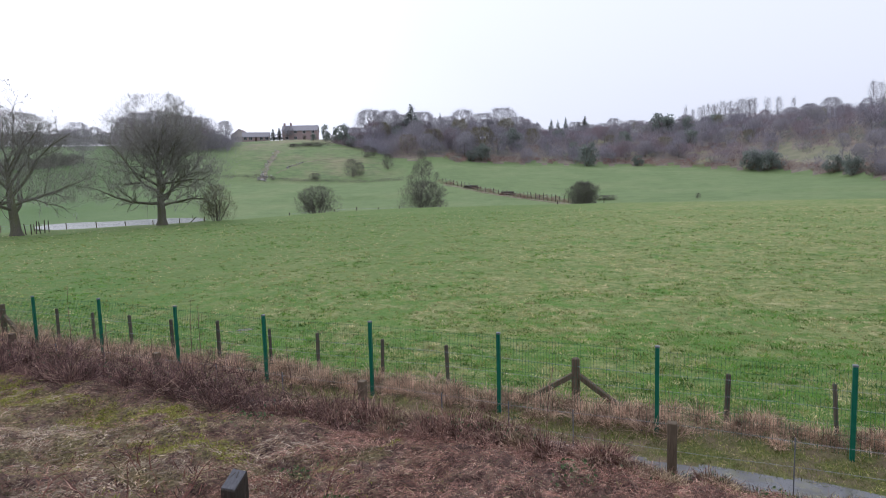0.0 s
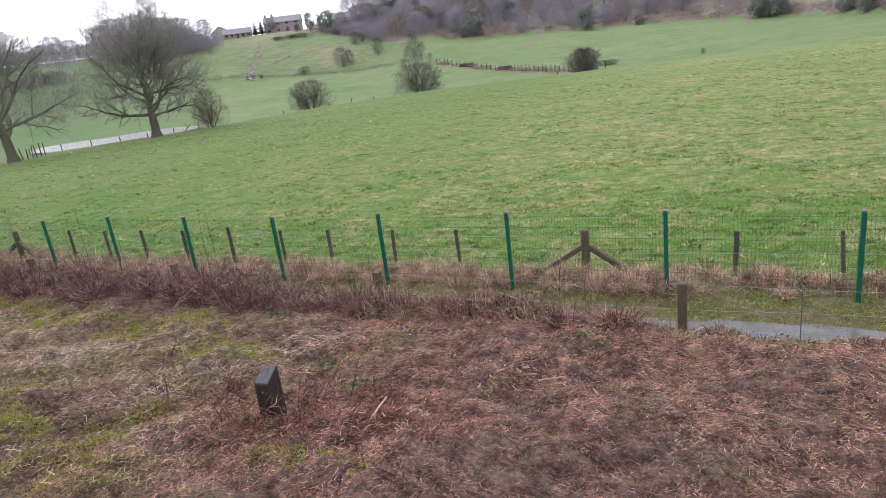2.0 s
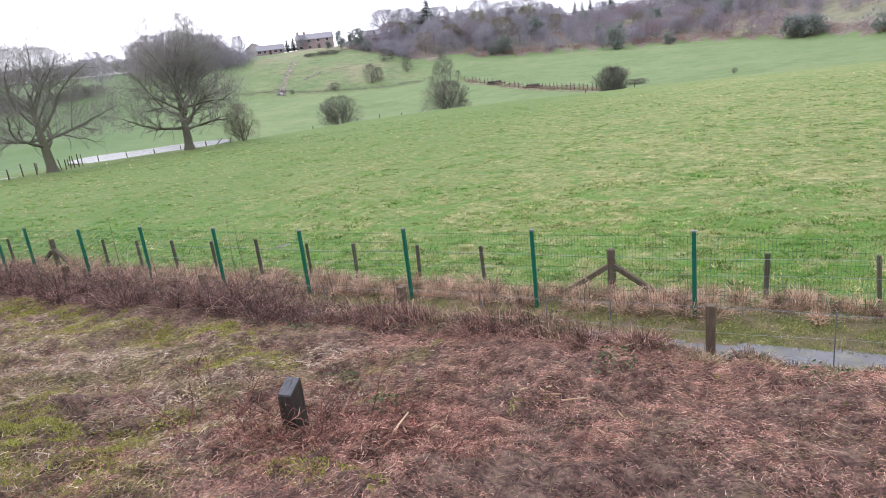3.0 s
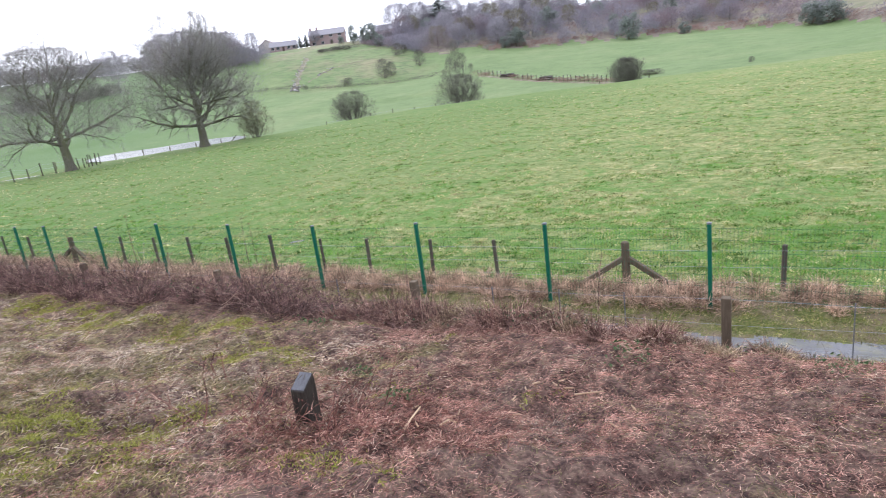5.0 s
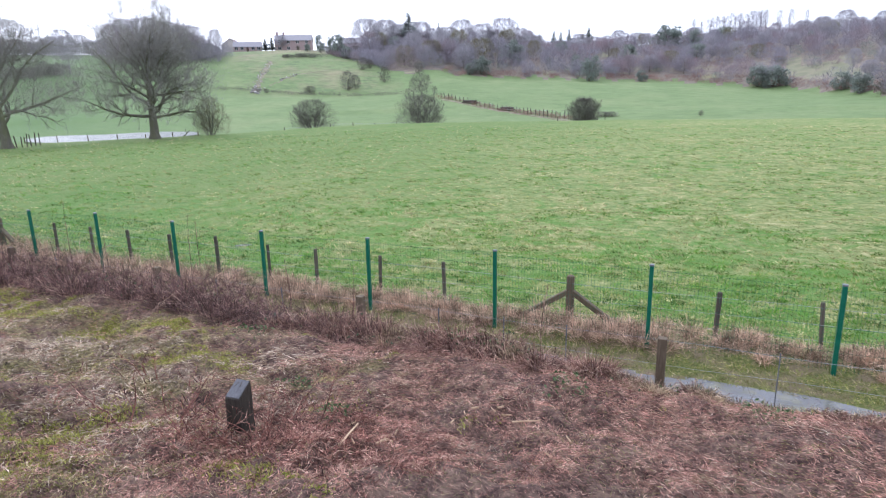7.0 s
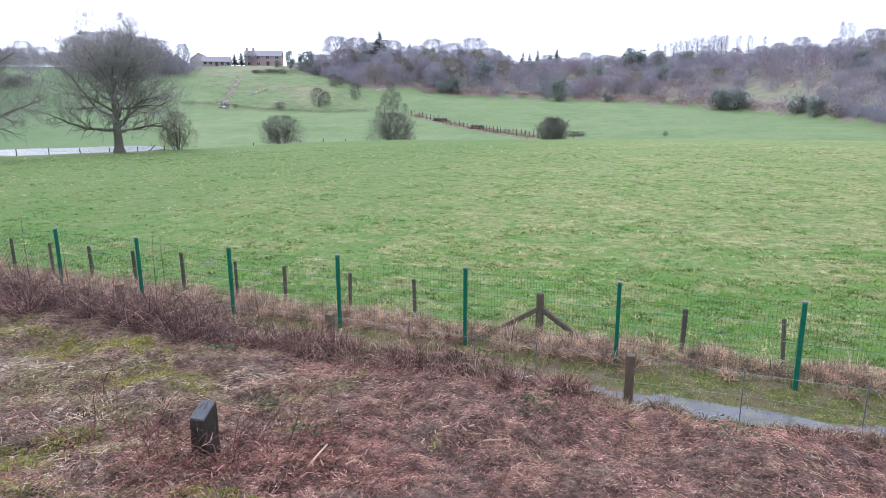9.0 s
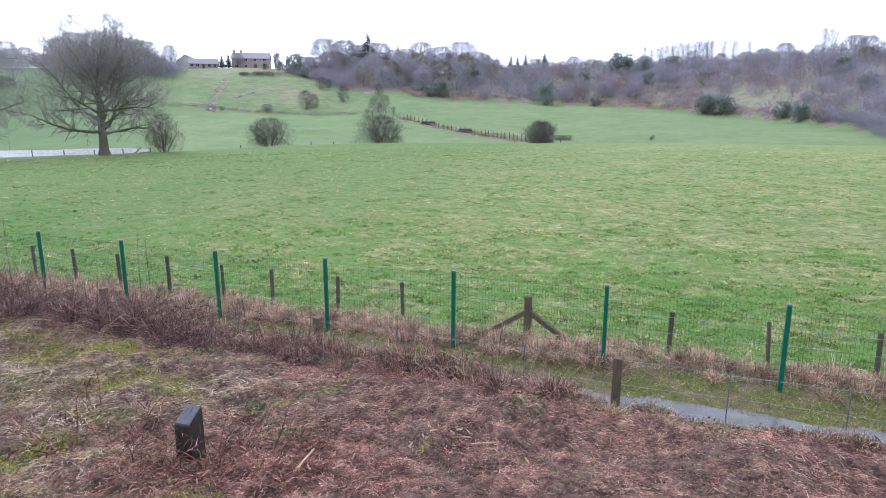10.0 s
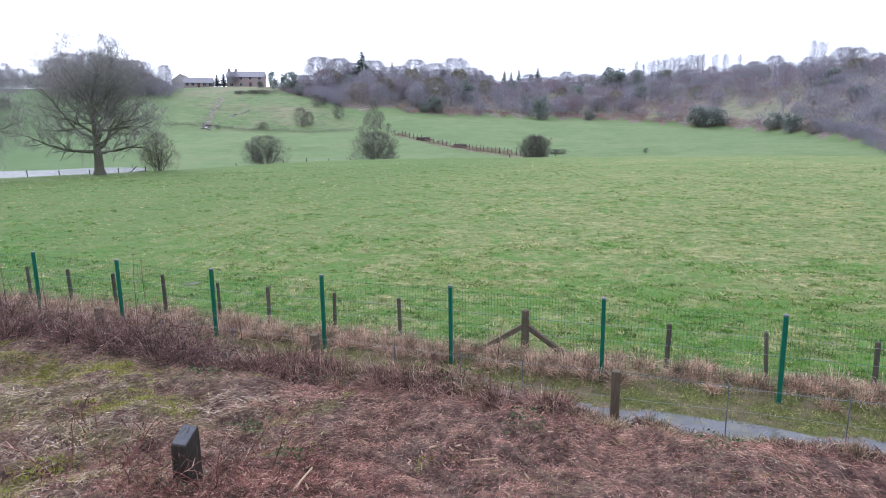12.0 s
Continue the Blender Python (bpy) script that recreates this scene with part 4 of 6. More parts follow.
def crown_kind(seed, mat, label):
    w = thicken(tree_meshes(seed, far_tree_cfg(9, 3.6, 3, 4, 0.15, 70, 45, 0.08), 5.5, 0.22), seed, 8.6, 3.7, 1700, (1.1, 0.125), 0.5, 0.25, 0.08, 0.55)
    return template("bare_tree", w, M_BARK, mat, label, "tree", "trees on the far slope")


MIXED = [crown_kind(130, M_WOODS, "brown round-crowned bare tree in the far wood"), crown_kind(131, M_HAZY_TWIG, "hazy pale grey bare tree in the far wood"), crown_kind(132, M_HAW, "olive-brown bare tree in the far wood"), crown_kind(133, M_WOODS, "reddish-brown bare tree in the far wood")]
THICK = template("bare_tree", thicken(tree_meshes(134, far_tree_cfg(11, 3.4, 5, 6, 0.12, 62, 35, 0.05), 6.5, 0.16), 134, 8.6, 3.0, 1500, (0.9, 0.055), 0.7, 0.1, 0.05, 0.3), M_BUSH, M_BUSH, "dark bare shrubby tree standing in the valley", "tree", "trees on the far slope")
for k in range(84):
    b = -31 + 48 * (k + RT.random()) / 84
    if 4.5 < b < 10.5 and k % 3:
        continue
    t = RT.uniform(0.05, 1.0) ** 0.8
    r = foot(b) + (rim(b) - foot(b)) * t
    x, y = polar(b, r)
    h = RT.uniform(7, 12.5) if b < -16 else RT.uniform(4.5, 9.0)
    plant(MIXED[(k * 7) % 4], b, r, math.degrees(math.atan2(on(x, y) + h - EYE_Z, r)), RT.uniform(0.85, 1.25), 47 * k)
for k in range(34):
    b = -29 + 45 * (k + RT.random()) / 34
    t = RT.uniform(0.1, 0.85)
    r = foot(b) + (rim(b) - foot(b)) * t
    x, y = polar(b, r)
    h = RT.uniform(7.5, 12) if b < -16 else RT.uniform(4.5, 8.5)
    top = math.degrees(math.atan2(on(x, y) + h - EYE_Z, r))
    kind = BARE[k % 3] if k % 4 or b > 3 else EVER[k % 2]
    plant(kind, b, r, top, RT.uniform(0.9, 1.2) * (0.8 if k % 4 == 0 else 1), 53 * k)
# shrubs on the open hill below the houses, and behind the thorn bush in the valley
for k, (b, base, e, w) in enumerate(((-56.3, 2.2, 3.4, 1.1), (-55.7, 2.2, 3.0, 1.0), (-57.2, 2.0, 2.9, 1.2), (-60.5, 1.6, 2.6, 1.4), (-61.6, 1.6, 2.5, 1.4), (-32.65, 0.72, 2.66, 0.75), (-31.95, 0.85, 2.3, 0.75), (-29.3, 1.38, 3.0, 0.75), (-31.2, 2.5, 3.75, 0.9), (-30.6, 2.6, 3.5, 0.9), (-36.0, 0.6, 1.3, 2.0), (-39.8, 0.6, 1.05, 1.2), (-34.5, 4.2, 4.75, 1.0), (-33.0, 4.0, 4.8, 1.3), (-31.8, 3.7, 4.7, 1.3), (-36.8, 4.25, 4.7, 0.9), (11.1, -0.5, 0.7, 1.2), (-8.9, -2.0, -1.75, 3.0), (-9.7, -2.0, -1.8, 3.0), (-1.5, -2.0, -1.88, 1.0))):
    plant(SHRUB[k % 2], b, seat(b, base), e, w, 61 * k)
for k, (b, r, e) in enumerate(((-26.2, 186, 3.3), (-25.5, 176, 2.2), (-26.7, 170, 1.9), (-26.0, 158, 1.5), (-27.3, 165, 0.9), (-24.8, 172, 1.1))):
    plant(THICK, b, r, e, (0.75, 0.8, 0.9, 0.8, 1.0, 1.0)[k], 90 * k)
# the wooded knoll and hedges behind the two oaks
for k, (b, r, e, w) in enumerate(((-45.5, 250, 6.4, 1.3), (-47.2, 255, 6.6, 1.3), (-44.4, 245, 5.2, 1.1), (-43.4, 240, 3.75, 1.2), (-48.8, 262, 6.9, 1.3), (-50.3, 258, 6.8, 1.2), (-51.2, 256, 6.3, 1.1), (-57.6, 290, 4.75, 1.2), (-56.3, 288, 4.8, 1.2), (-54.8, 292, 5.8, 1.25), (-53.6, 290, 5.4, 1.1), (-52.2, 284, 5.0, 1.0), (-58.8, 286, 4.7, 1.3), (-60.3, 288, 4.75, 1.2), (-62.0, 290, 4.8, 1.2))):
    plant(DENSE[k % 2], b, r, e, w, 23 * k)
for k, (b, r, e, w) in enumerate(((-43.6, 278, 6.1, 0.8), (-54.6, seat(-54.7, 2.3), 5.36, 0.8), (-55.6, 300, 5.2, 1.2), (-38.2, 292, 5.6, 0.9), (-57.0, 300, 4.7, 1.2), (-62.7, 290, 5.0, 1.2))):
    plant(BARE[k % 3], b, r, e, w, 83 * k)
for t in (THICK, *BARE, *MIXED, *DENSE, *POPLAR, *SPRUCE, PINE, *EVER, *SHRUB):
    for o in (*t.children, t):
        bpy.data.objects.remove(o)


# ---------------------------------------------------------------- woodland too thick to count
def brush(name, spots, heights, widths, per, mat, label, twig=(0.9, 0.11), seed=3, upright=0.6):
    """Bare shrubs and trees too many to count, as loose twigs gathered round their stems."""
    g = np.random.default_rng(seed)
    n = len(spots)
    h, w = np.repeat(heights, per), np.repeat(widths, per)
    base = np.repeat(spots, per, axis=0)
    N = n * per
    th = g.uniform(0, 2 * np.pi, N)
    cz = g.uniform(0.0, 1.0, N) ** 0.75
    prof = np.sqrt(np.clip(1 - ((cz - 0.55) / 0.58) ** 2, 0.02, 1))
    rr = w * prof * np.sqrt(g.uniform(0.05, 1, N))
    lump = 1 + 0.25 * np.sin(3 * th + base[:, 0]) * np.cos(5 * cz + base[:, 1])
    P = base + np.stack([rr * lump * np.cos(th), rr * lump * np.sin(th), h * cz * 0.95], 1)
    d = np.stack([np.cos(th) * 0.6, np.sin(th) * 0.6, np.full(N, upright)], 1) + g.normal(0, 0.35, (N, 3))
    d /= np.linalg.norm(d, axis=1, keepdims=True)
    L = twig[0] * g.uniform(0.5, 1.5, N)[:, None] * (h[:, None] / 7) ** 0.5
    side = np.cross(d, g.normal(0, 1, (N, 3)))
    side /= np.linalg.norm(side, axis=1, keepdims=True)
    wd = twig[1] * g.uniform(0.5, 1.3, N)[:, None] / 2
    V = np.stack([P - side * wd, P + side * wd, P + d * L], 1).reshape(-1, 3)
    F = np.arange(3 * N).reshape(-1, 3)
    return tagged(from_arrays(name, V, F, mat), label, "woodland", kind="stuff")


def scatter(count, b0, b1, t0, t1, seed):
    g = np.random.default_rng(seed)
    b = g.uniform(b0, b1, count)
    t = g.uniform(t0, t1, count)
    r1, r2 = np.interp(b, _fa, _RW), np.interp(b, _fa, _R2)
    r = r1 + (r2 - r1) * t
    X, Y = r * np.sin(np.radians(b)), r * np.cos(np.radians(b))
    return np.stack([X, Y, land(X, Y)], 1), g



def low(S, g, lo, hi):
    """Shrub heights, lower towards the foot of the slope."""
    return g.uniform(lo, hi, len(S))


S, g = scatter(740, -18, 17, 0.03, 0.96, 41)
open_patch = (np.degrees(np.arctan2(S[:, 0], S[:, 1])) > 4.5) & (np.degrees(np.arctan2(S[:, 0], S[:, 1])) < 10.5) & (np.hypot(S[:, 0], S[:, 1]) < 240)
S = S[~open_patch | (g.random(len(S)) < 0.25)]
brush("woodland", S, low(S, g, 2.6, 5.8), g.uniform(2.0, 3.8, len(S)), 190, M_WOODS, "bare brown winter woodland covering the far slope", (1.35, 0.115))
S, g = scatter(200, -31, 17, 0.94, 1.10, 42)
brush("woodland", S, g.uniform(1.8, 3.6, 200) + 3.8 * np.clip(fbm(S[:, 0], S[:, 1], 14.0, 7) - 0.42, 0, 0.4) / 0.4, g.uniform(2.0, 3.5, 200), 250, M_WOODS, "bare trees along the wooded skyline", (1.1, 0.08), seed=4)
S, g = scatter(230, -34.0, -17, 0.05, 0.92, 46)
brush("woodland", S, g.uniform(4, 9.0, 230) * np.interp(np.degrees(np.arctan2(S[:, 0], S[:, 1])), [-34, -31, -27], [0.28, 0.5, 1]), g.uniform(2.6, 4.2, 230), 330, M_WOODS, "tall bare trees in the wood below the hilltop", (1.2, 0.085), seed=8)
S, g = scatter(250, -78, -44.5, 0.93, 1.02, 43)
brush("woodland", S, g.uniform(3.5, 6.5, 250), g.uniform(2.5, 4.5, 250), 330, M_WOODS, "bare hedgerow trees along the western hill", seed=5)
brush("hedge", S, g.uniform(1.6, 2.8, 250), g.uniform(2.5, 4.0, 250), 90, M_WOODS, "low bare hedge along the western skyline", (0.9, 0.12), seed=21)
g = np.random.default_rng(44)
b = g.uniform(-76, -54.8, 90)
r = np.array([seat(k, np.interp(k, [-62, -57.7, -55], [1.7, 1.95, 2.3])) for k in b]) + g.normal(0, 1.2, 90)
b = np.radians(b)
S = np.stack([r * np.sin(b), r * np.cos(b), land(r * np.sin(b), r * np.cos(b))], 1)
brush("hedge", S, g.uniform(1.8, 4.0, 90), g.uniform(1.5, 2.8, 90), 320, M_BUSH, "bare hedge across the western hillside", (0.9, 0.085), seed=6)
S, g = scatter(26, -33.5, -28.5, 0.0, 0.35, 45)
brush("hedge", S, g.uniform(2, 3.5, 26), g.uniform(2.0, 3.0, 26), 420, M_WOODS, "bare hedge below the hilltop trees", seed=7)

g = np.random.default_rng(47)
b, r = g.uniform(-51.9, -43.6, 62), g.uniform(236, 268, 62)
top = EYE_Z + r * np.tan(np.radians(np.interp(b, [-52, -51.3, -49, -46, -44.6, -43.6], [5.0, 6.5, 6.9, 6.4, 5.3, 4.2])))
b = np.radians(b)
S = np.stack([r * np.sin(b), r * np.cos(b), land(r * np.sin(b), r * np.cos(b))], 1)
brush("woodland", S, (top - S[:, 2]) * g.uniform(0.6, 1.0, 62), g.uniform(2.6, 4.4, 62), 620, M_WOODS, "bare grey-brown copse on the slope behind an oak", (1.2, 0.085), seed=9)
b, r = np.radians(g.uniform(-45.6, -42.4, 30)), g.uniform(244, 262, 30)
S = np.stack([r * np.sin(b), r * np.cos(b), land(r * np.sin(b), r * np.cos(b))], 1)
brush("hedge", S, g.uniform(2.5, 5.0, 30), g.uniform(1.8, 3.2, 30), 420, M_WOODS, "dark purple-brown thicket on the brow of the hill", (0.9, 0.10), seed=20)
b = g.uniform(-38.1, -34.6, 26)
r = np.array([seat(k, 3.62) for k in b]) + g.normal(0, 1.0, 26)
b = np.radians(b)
S = np.stack([r * np.sin(b), r * np.cos(b), land(r * np.sin(b), r * np.cos(b))], 1)
brush("hedge", S, g.uniform(0.8, 1.5, 26), g.uniform(1.2, 2.2, 26), 260, M_BUSH, "low brown scrub below the hilltop", (0.6, 0.08), seed=10)
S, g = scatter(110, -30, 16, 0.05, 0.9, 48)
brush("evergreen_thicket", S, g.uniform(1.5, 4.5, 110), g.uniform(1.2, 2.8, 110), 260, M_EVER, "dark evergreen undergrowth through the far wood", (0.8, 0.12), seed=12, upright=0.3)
S, g = scatter(170, -24, 11, 0.01, 0.10, 49)
brush("bracken", S, g.uniform(0.8, 1.9, 170), g.uniform(1.2, 2.6, 170), 170, M_RUST, "rusty dead bracken along the foot of the wood", (0.6, 0.09), seed=13)
S, g = scatter(60, -20, 14, 0.2, 0.9, 50)
brush("bracken", S, g.uniform(2.0, 4.5, 60), g.uniform(1.5, 3.0, 60), 300, M_RUST, "rusty-brown shrubs within the far wood", (0.8, 0.085), seed=14)
g = np.random.default_rng(51)
t = g.uniform(0, 1, 50)
b, r = np.radians(11.2 + 7 * t), 182 - 58 * t + g.normal(0, 1.5, 50)
S = np.stack([r * np.sin(b), r * np.cos(b), land(r * np.sin(b), r * np.cos(b))], 1)
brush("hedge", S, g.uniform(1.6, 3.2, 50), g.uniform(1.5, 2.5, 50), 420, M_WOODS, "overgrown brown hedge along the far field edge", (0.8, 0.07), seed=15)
b = np.linspace(-44.5, -28.0, 70) + np.random.default_rng(5).normal(0, 0.15, 70)
r = np.array([seat(k, np.interp(k, [-44, -41.3, -37.5, -32.5, -28], [0.95, 0.9, 0.42, 0.2, 0.28])) for k in b])
b = np.radians(b)
S = np.stack([r * np.sin(b), r * np.cos(b), land(r * np.sin(b), r * np.cos(b))], 1)
brush("rough_grass", S, np.random.default_rng(6).uniform(0.5, 1.3, 70), np.random.default_rng(7).uniform(0.8, 2.4, 70), 160, M_BUSH, "rough tussocks along the foot of the hill", (0.4, 0.06), seed=17)

g = np.random.default_rng(53)
b = g.uniform(-24.6, -12.6, 70)
r = np.interp(b, [-24.2, -18.6, -12.2], [166, 146, 129]) + g.normal(0, 1.2, 70)
b = np.radians(b)
S = np.stack([r * np.sin(b), r * np.cos(b), land(r * np.sin(b), r * np.cos(b))], 1)
brush("bracken", S, g.uniform(0.4, 1.2, 70), g.uniform(0.8, 1.8, 70), 170, M_RUST, "rusty scrub grown through an old valley fence", (0.45, 0.06), seed=19)


# ---------------------------------------------------------------- pond, puddle and what stands by them
def water_material():
    m, nt, b = material("pond_water", 0.32)
    b.inputs["Base Color"].default_value = (0.05, 0.055, 0.05, 1)
    b.inputs["Specular IOR Level"].default_value = 0.42
    bump(nt, b, noise_tex(nt, coords(nt), 2.5, 4, 0.65), 0.9, 0.25)
    return m


M_WATER = water_material()


def flat_water(name, b0, b1, r_in, r_out, z, label, wob):
    bm = bmesh.new()
    n = 48
    inner, outer = [], []
    for i in range(n + 1):
        t = i / n
        b = b0 + (b1 - b0) * t
        end = math.sin(math.pi * min(1, max(0.02, t))) ** 0.35
        mid = (r_in + r_out) / 2 + wob * math.sin(7 * t + 1)
        half = (r_out - r_in) / 2 * end * (1 + 0.15 * math.sin(11 * t))
        inner.append(bm.verts.new((*polar(b, mid - half), z)))
        outer.append(bm.verts.new((*polar(b, mid + half), z)))
    for i in range(n):
        bm.faces.new((inner[i], inner[i + 1], outer[i + 1], outer[i]))
    ob = part(name, bm, M_WATER)
    for p in ob.data.polygons:
        if p.normal.z < 0:
            p.flip()
    return tagged(ob, label, "water", kind="structure")


flat_water("water", -58.3, -45.6, 104, 131, -1.47, "pale flood water lying in the valley meadow", 1.0)
flat_water("water", -43.8, -42.3, 17.95, 18.2, on(*polar(-43, 18.08)) + 0.012, "small muddy puddle in the pasture", 0.0)
flat_water("water", -69, -61.2, 74, 83, -0.52, "shallow grey puddle behind a timber fence", 0.5)


def fence_line(name, label, spots, height, thick, mat, rails=(), lean=0.03):
    fence = tagged(base_at(name, *spots[0], on(*spots[0])), label, "fence")
    o = fence.matrix_world.translation.copy()
    tops = []
    for (x, y) in spots:
        bm = bmesh.new()
        g = on(x, y)
        h = height * rng.uniform(0.85, 1.12)
        lx, ly = rng.normal(0, lean), rng.normal(0, lean)
        base = Vector((x, y, g)) - o
        rod(bm, base + Vector((0, 0, -0.3)), base + Vector((lx, ly, h)), thick, thick * 0.9, 6)
        part("post", bm, mat, fence)
        tops.append(base + Vector((lx, ly, h)))
    for f in rails:
        bm = bmesh.new()
        for a, b in zip(tops, tops[1:]):
            rod(bm, a - Vector((0, 0, height * (1 - f))), b - Vector((0, 0, height * (1 - f))), 0.012, sides=3)
        part("wire", bm, M_WIRE, fence)
    return fence


def between(p, q, n):
    return [(p[0] + (q[0] - p[0]) * i / (n - 1), p[1] + (q[1] - p[1]) * i / (n - 1)) for i in range(n)]


fence_line("pond_fence", "thin post and wire fence along the pond shore", between(polar(-60.5, 97), polar(-45.8, 100), 8) , 1.0, 0.07, M_POST2, (0.55, 0.9))
fence_line("timber_fence", "old dark timber posts round the foot of a tree", between(polar(-65.5, 73), polar(-60.6, 79), 6), 1.25, 0.07, M_POST, (0.5, 0.85))
fence_line("timber_fence", "leaning dark timber stakes beside a tree trunk", between(polar(-58.9, 82), polar(-57.4, 86), 6), 1.35, 0.06, M_POST, (), 0.12)
fence_line("crest_fence", "small dark posts along the crest of the pasture", between(polar(-38.5, 108), polar(-24.5, 112), 8), 1.1, 0.07, M_POST, (0.8,))
fence_line("crest_fence", "short dark posts near a round bush", between(polar(-13.6, 112), polar(-9.4, 114), 4), 1.2, 0.07, M_POST, (0.8,))
x0, x1, x2 = polar(-24.2, 166), polar(-18.6, 146), polar(-12.2, 129)
fence_line("valley_fence", "old leaning timber fence crossing the valley meadow", between(x0, x1, 16) + between(x1, x2, 19)[1:], 1.5, 0.085, M_POST, (0.5, 0.85), 0.10)


def ribbon(name, path, width, mat, label, category, lift=0.05, wob=0.3):
    """A worn strip laid over the ground."""
    bm = bmesh.new()
    rows = []
    for i, (b, r) in enumerate(path):
        row = []
        w = width * (1 + wob * math.sin(i * 1.7))
        x, y = polar(b, r)
        nb, nr = path[min(i + 1, len(path) - 1)]
        pb, pr = path[max(i - 1, 0)]
        d = Vector((*polar(nb, nr), 0)) - Vector((*polar(pb, pr), 0))
        s = Vector((-d.y, d.x, 0)).normalized()
        for k in (-1, -0.4, 0.4, 1):
            q = Vector((x, y, 0)) + s * w * k / 2
            row.append(bm.verts.new((q.x, q.y, on(q.x, q.y) + (lift if abs(k) < 1 else -0.05))))
        rows.append(row)
    for a, b in zip(rows, rows[1:]):
        for k in range(3):
            bm.faces.new((a[k], a[k + 1], b[k + 1], b[k]))
    ob = part(name, bm, mat)
    for p in ob.data.polygons:
        if p.normal.z < 0:
            p.flip()
    return tagged(ob, label, category, kind="structure")


M_EARTH = strands("bare_earth", [(0, (0.15, 0.15, 0.085)), (1, (0.17, 0.165, 0.09))], patch=(0.45, 0.6), scale=0.5, stops2=[(0, (0.25, 0.205, 0.15)), (1, (0.28, 0.23, 0.17))])
M_STONE = strands("pale_rubble", [(0, (0.16, 0.14, 0.13)), (0.6, (0.28, 0.26, 0.25)), (1, (0.46, 0.44, 0.43))])


def lerp_path(b0, r0, b1, r1, n, bend=0.0):
    return [(b0 + (b1 - b0) * i / n + bend * math.sin(math.pi * i / n), r0 + (r1 - r0) * i / n) for i in range(n + 1)]


def up_hill(bearings, elevations, n):
    """Places on the hill face along a line given by bearing and elevation."""
    t = np.linspace(0, len(bearings) - 1, n)
    bs, es = np.interp(t, range(len(bearings)), bearings), np.interp(t, range(len(bearings)), elevations)
    return [(float(b), seat(b, e)) for b, e in zip(bs, es)]


TRACK = up_hill([-40.75, -40.1, -39.2], [0.75, 2.0, 3.3], 26)
FOOTPATH = up_hill([-39.5, -38.3, -37.3, -34.3], [1.2, 1.75, 2.1, 2.5], 26)
ribbon("track", TRACK, 2.2, M_EARTH, "worn earth track climbing the grassy hill", "track")
ribbon("track", FOOTPATH, 0.8, M_EARTH, "narrow trodden path across the hillside", "track")
ribbon("track", lerp_path(-24.0, 163.5, -12.3, 127, 26, -0.3), 2.2, M_EARTH, "dry rough grass along an old fence", "rough grass", 0.12)


def rubble(name, path, spread, n, size, label):
    g = np.random.default_rng(n)
    bm = bmesh.new()
    for k in range(n):
        b, r = path[g.integers(len(path))]
        x, y = polar(b, r)
        x, y = x + g.normal(0, spread), y + g.normal(0, spread)
        s = size * g.uniform(0.4, 1.4)
        m = Matrix.Translation((x, y, on(x, y) + s * 0.15)) @ Euler((g.normal(0, 0.3), g.normal(0, 0.3), g.uniform(0, 6))).to_matrix().to_4x4() @ Matrix.Diagonal((s, s * g.uniform(0.5, 1), s * 0.45, 1))
        vs = bmesh.ops.create_icosphere(bm, subdivisions=1, radius=0.6, matrix=m)["verts"]
        for v in vs:
            v.co += Vector(g.normal(0, 0.09 * s, 3))
    return tagged(part(name, bm, M_STONE), label, "rubble", kind="stuff")


rubble("rubble", TRACK, 0.9, 130, 0.42, "grey stone rubble strewn down the hill track")
rubble("rubble", TRACK[:3], 1.0, 30, 0.7, "grey stone rubble at the foot of the hill")
rubble("rubble", FOOTPATH[8:18], 0.5, 26, 0.5, "grey stones along the hillside path")


def build_log_pile(bearing, r, n, label):
    x, y = polar(bearing, r)
    thing = tagged(base_at("log_pile", x, y, on(x, y), 20), label, "log pile")
    for k in range(n):
        bm = bmesh.new()
        row, col = k // 4, k % 4
        rod(bm, (-1.6 + rng.normal(0, 0.3), col * 0.5 - 0.8 + row * 0.2, 0.2 + row * 0.42), (1.6 + rng.normal(0, 0.3), col * 0.5 - 0.8 + row * 0.2 + rng.normal(0, 0.15), 0.2 + row * 0.42 + rng.normal(0, 0.06)), 0.24, 0.2, 7)
        part("log", bm, M_POST, thing)


build_log_pile(-18.2, 147, 7, "heap of dark cut logs beside an old fence")
build_log_pile(-21.6, 158, 5, "small heap of dark cut logs in the meadow")


def build_driftwood():
    x, y = polar(-47.0, 101)
    thing = tagged(base_at("fallen_branch", x, y, on(x, y)), "dead forked branch lying at the pond edge", "branch")
    bm = bmesh.new()
    for a, b, r in (((-1.2, 0, 0.05), (0.2, 0.1, 0.5), 0.11), ((0.2, 0.1, 0.5), (1.4, 0, 1.3), 0.08), ((0.2, 0.1, 0.5), (0.9, -0.3, 0.25), 0.06), ((0.7, 0.05, 0.83), (0.5, 0.1, 1.5), 0.05)):
        rod(bm, a, b, r, r * 0.7, 6)
    part("limb", bm, M_BARK, thing)


build_driftwood()

# ---------------------------------------------------------------- houses on the hilltop
M_BRICK = painted("dark_brick", (0.32, 0.24, 0.235), 0.9, 0, 0.3)
M_RENDER = painted("pale_render", (0.42, 0.38, 0.36), 0.9, 0, 0.2)
M_SLATE = painted("grey_slate", (0.25, 0.24, 0.255), 0.75, 0, 0.3)
M_TILE = painted("brown_roof_tile", (0.25, 0.20, 0.195), 0.8, 0, 0.3)
M_FRAME = painted("white_window_frame", (0.42, 0.41, 0.40), 0.5)
M_GLASS = painted("dark_window_glass", (0.03, 0.035, 0.04), 0.08)
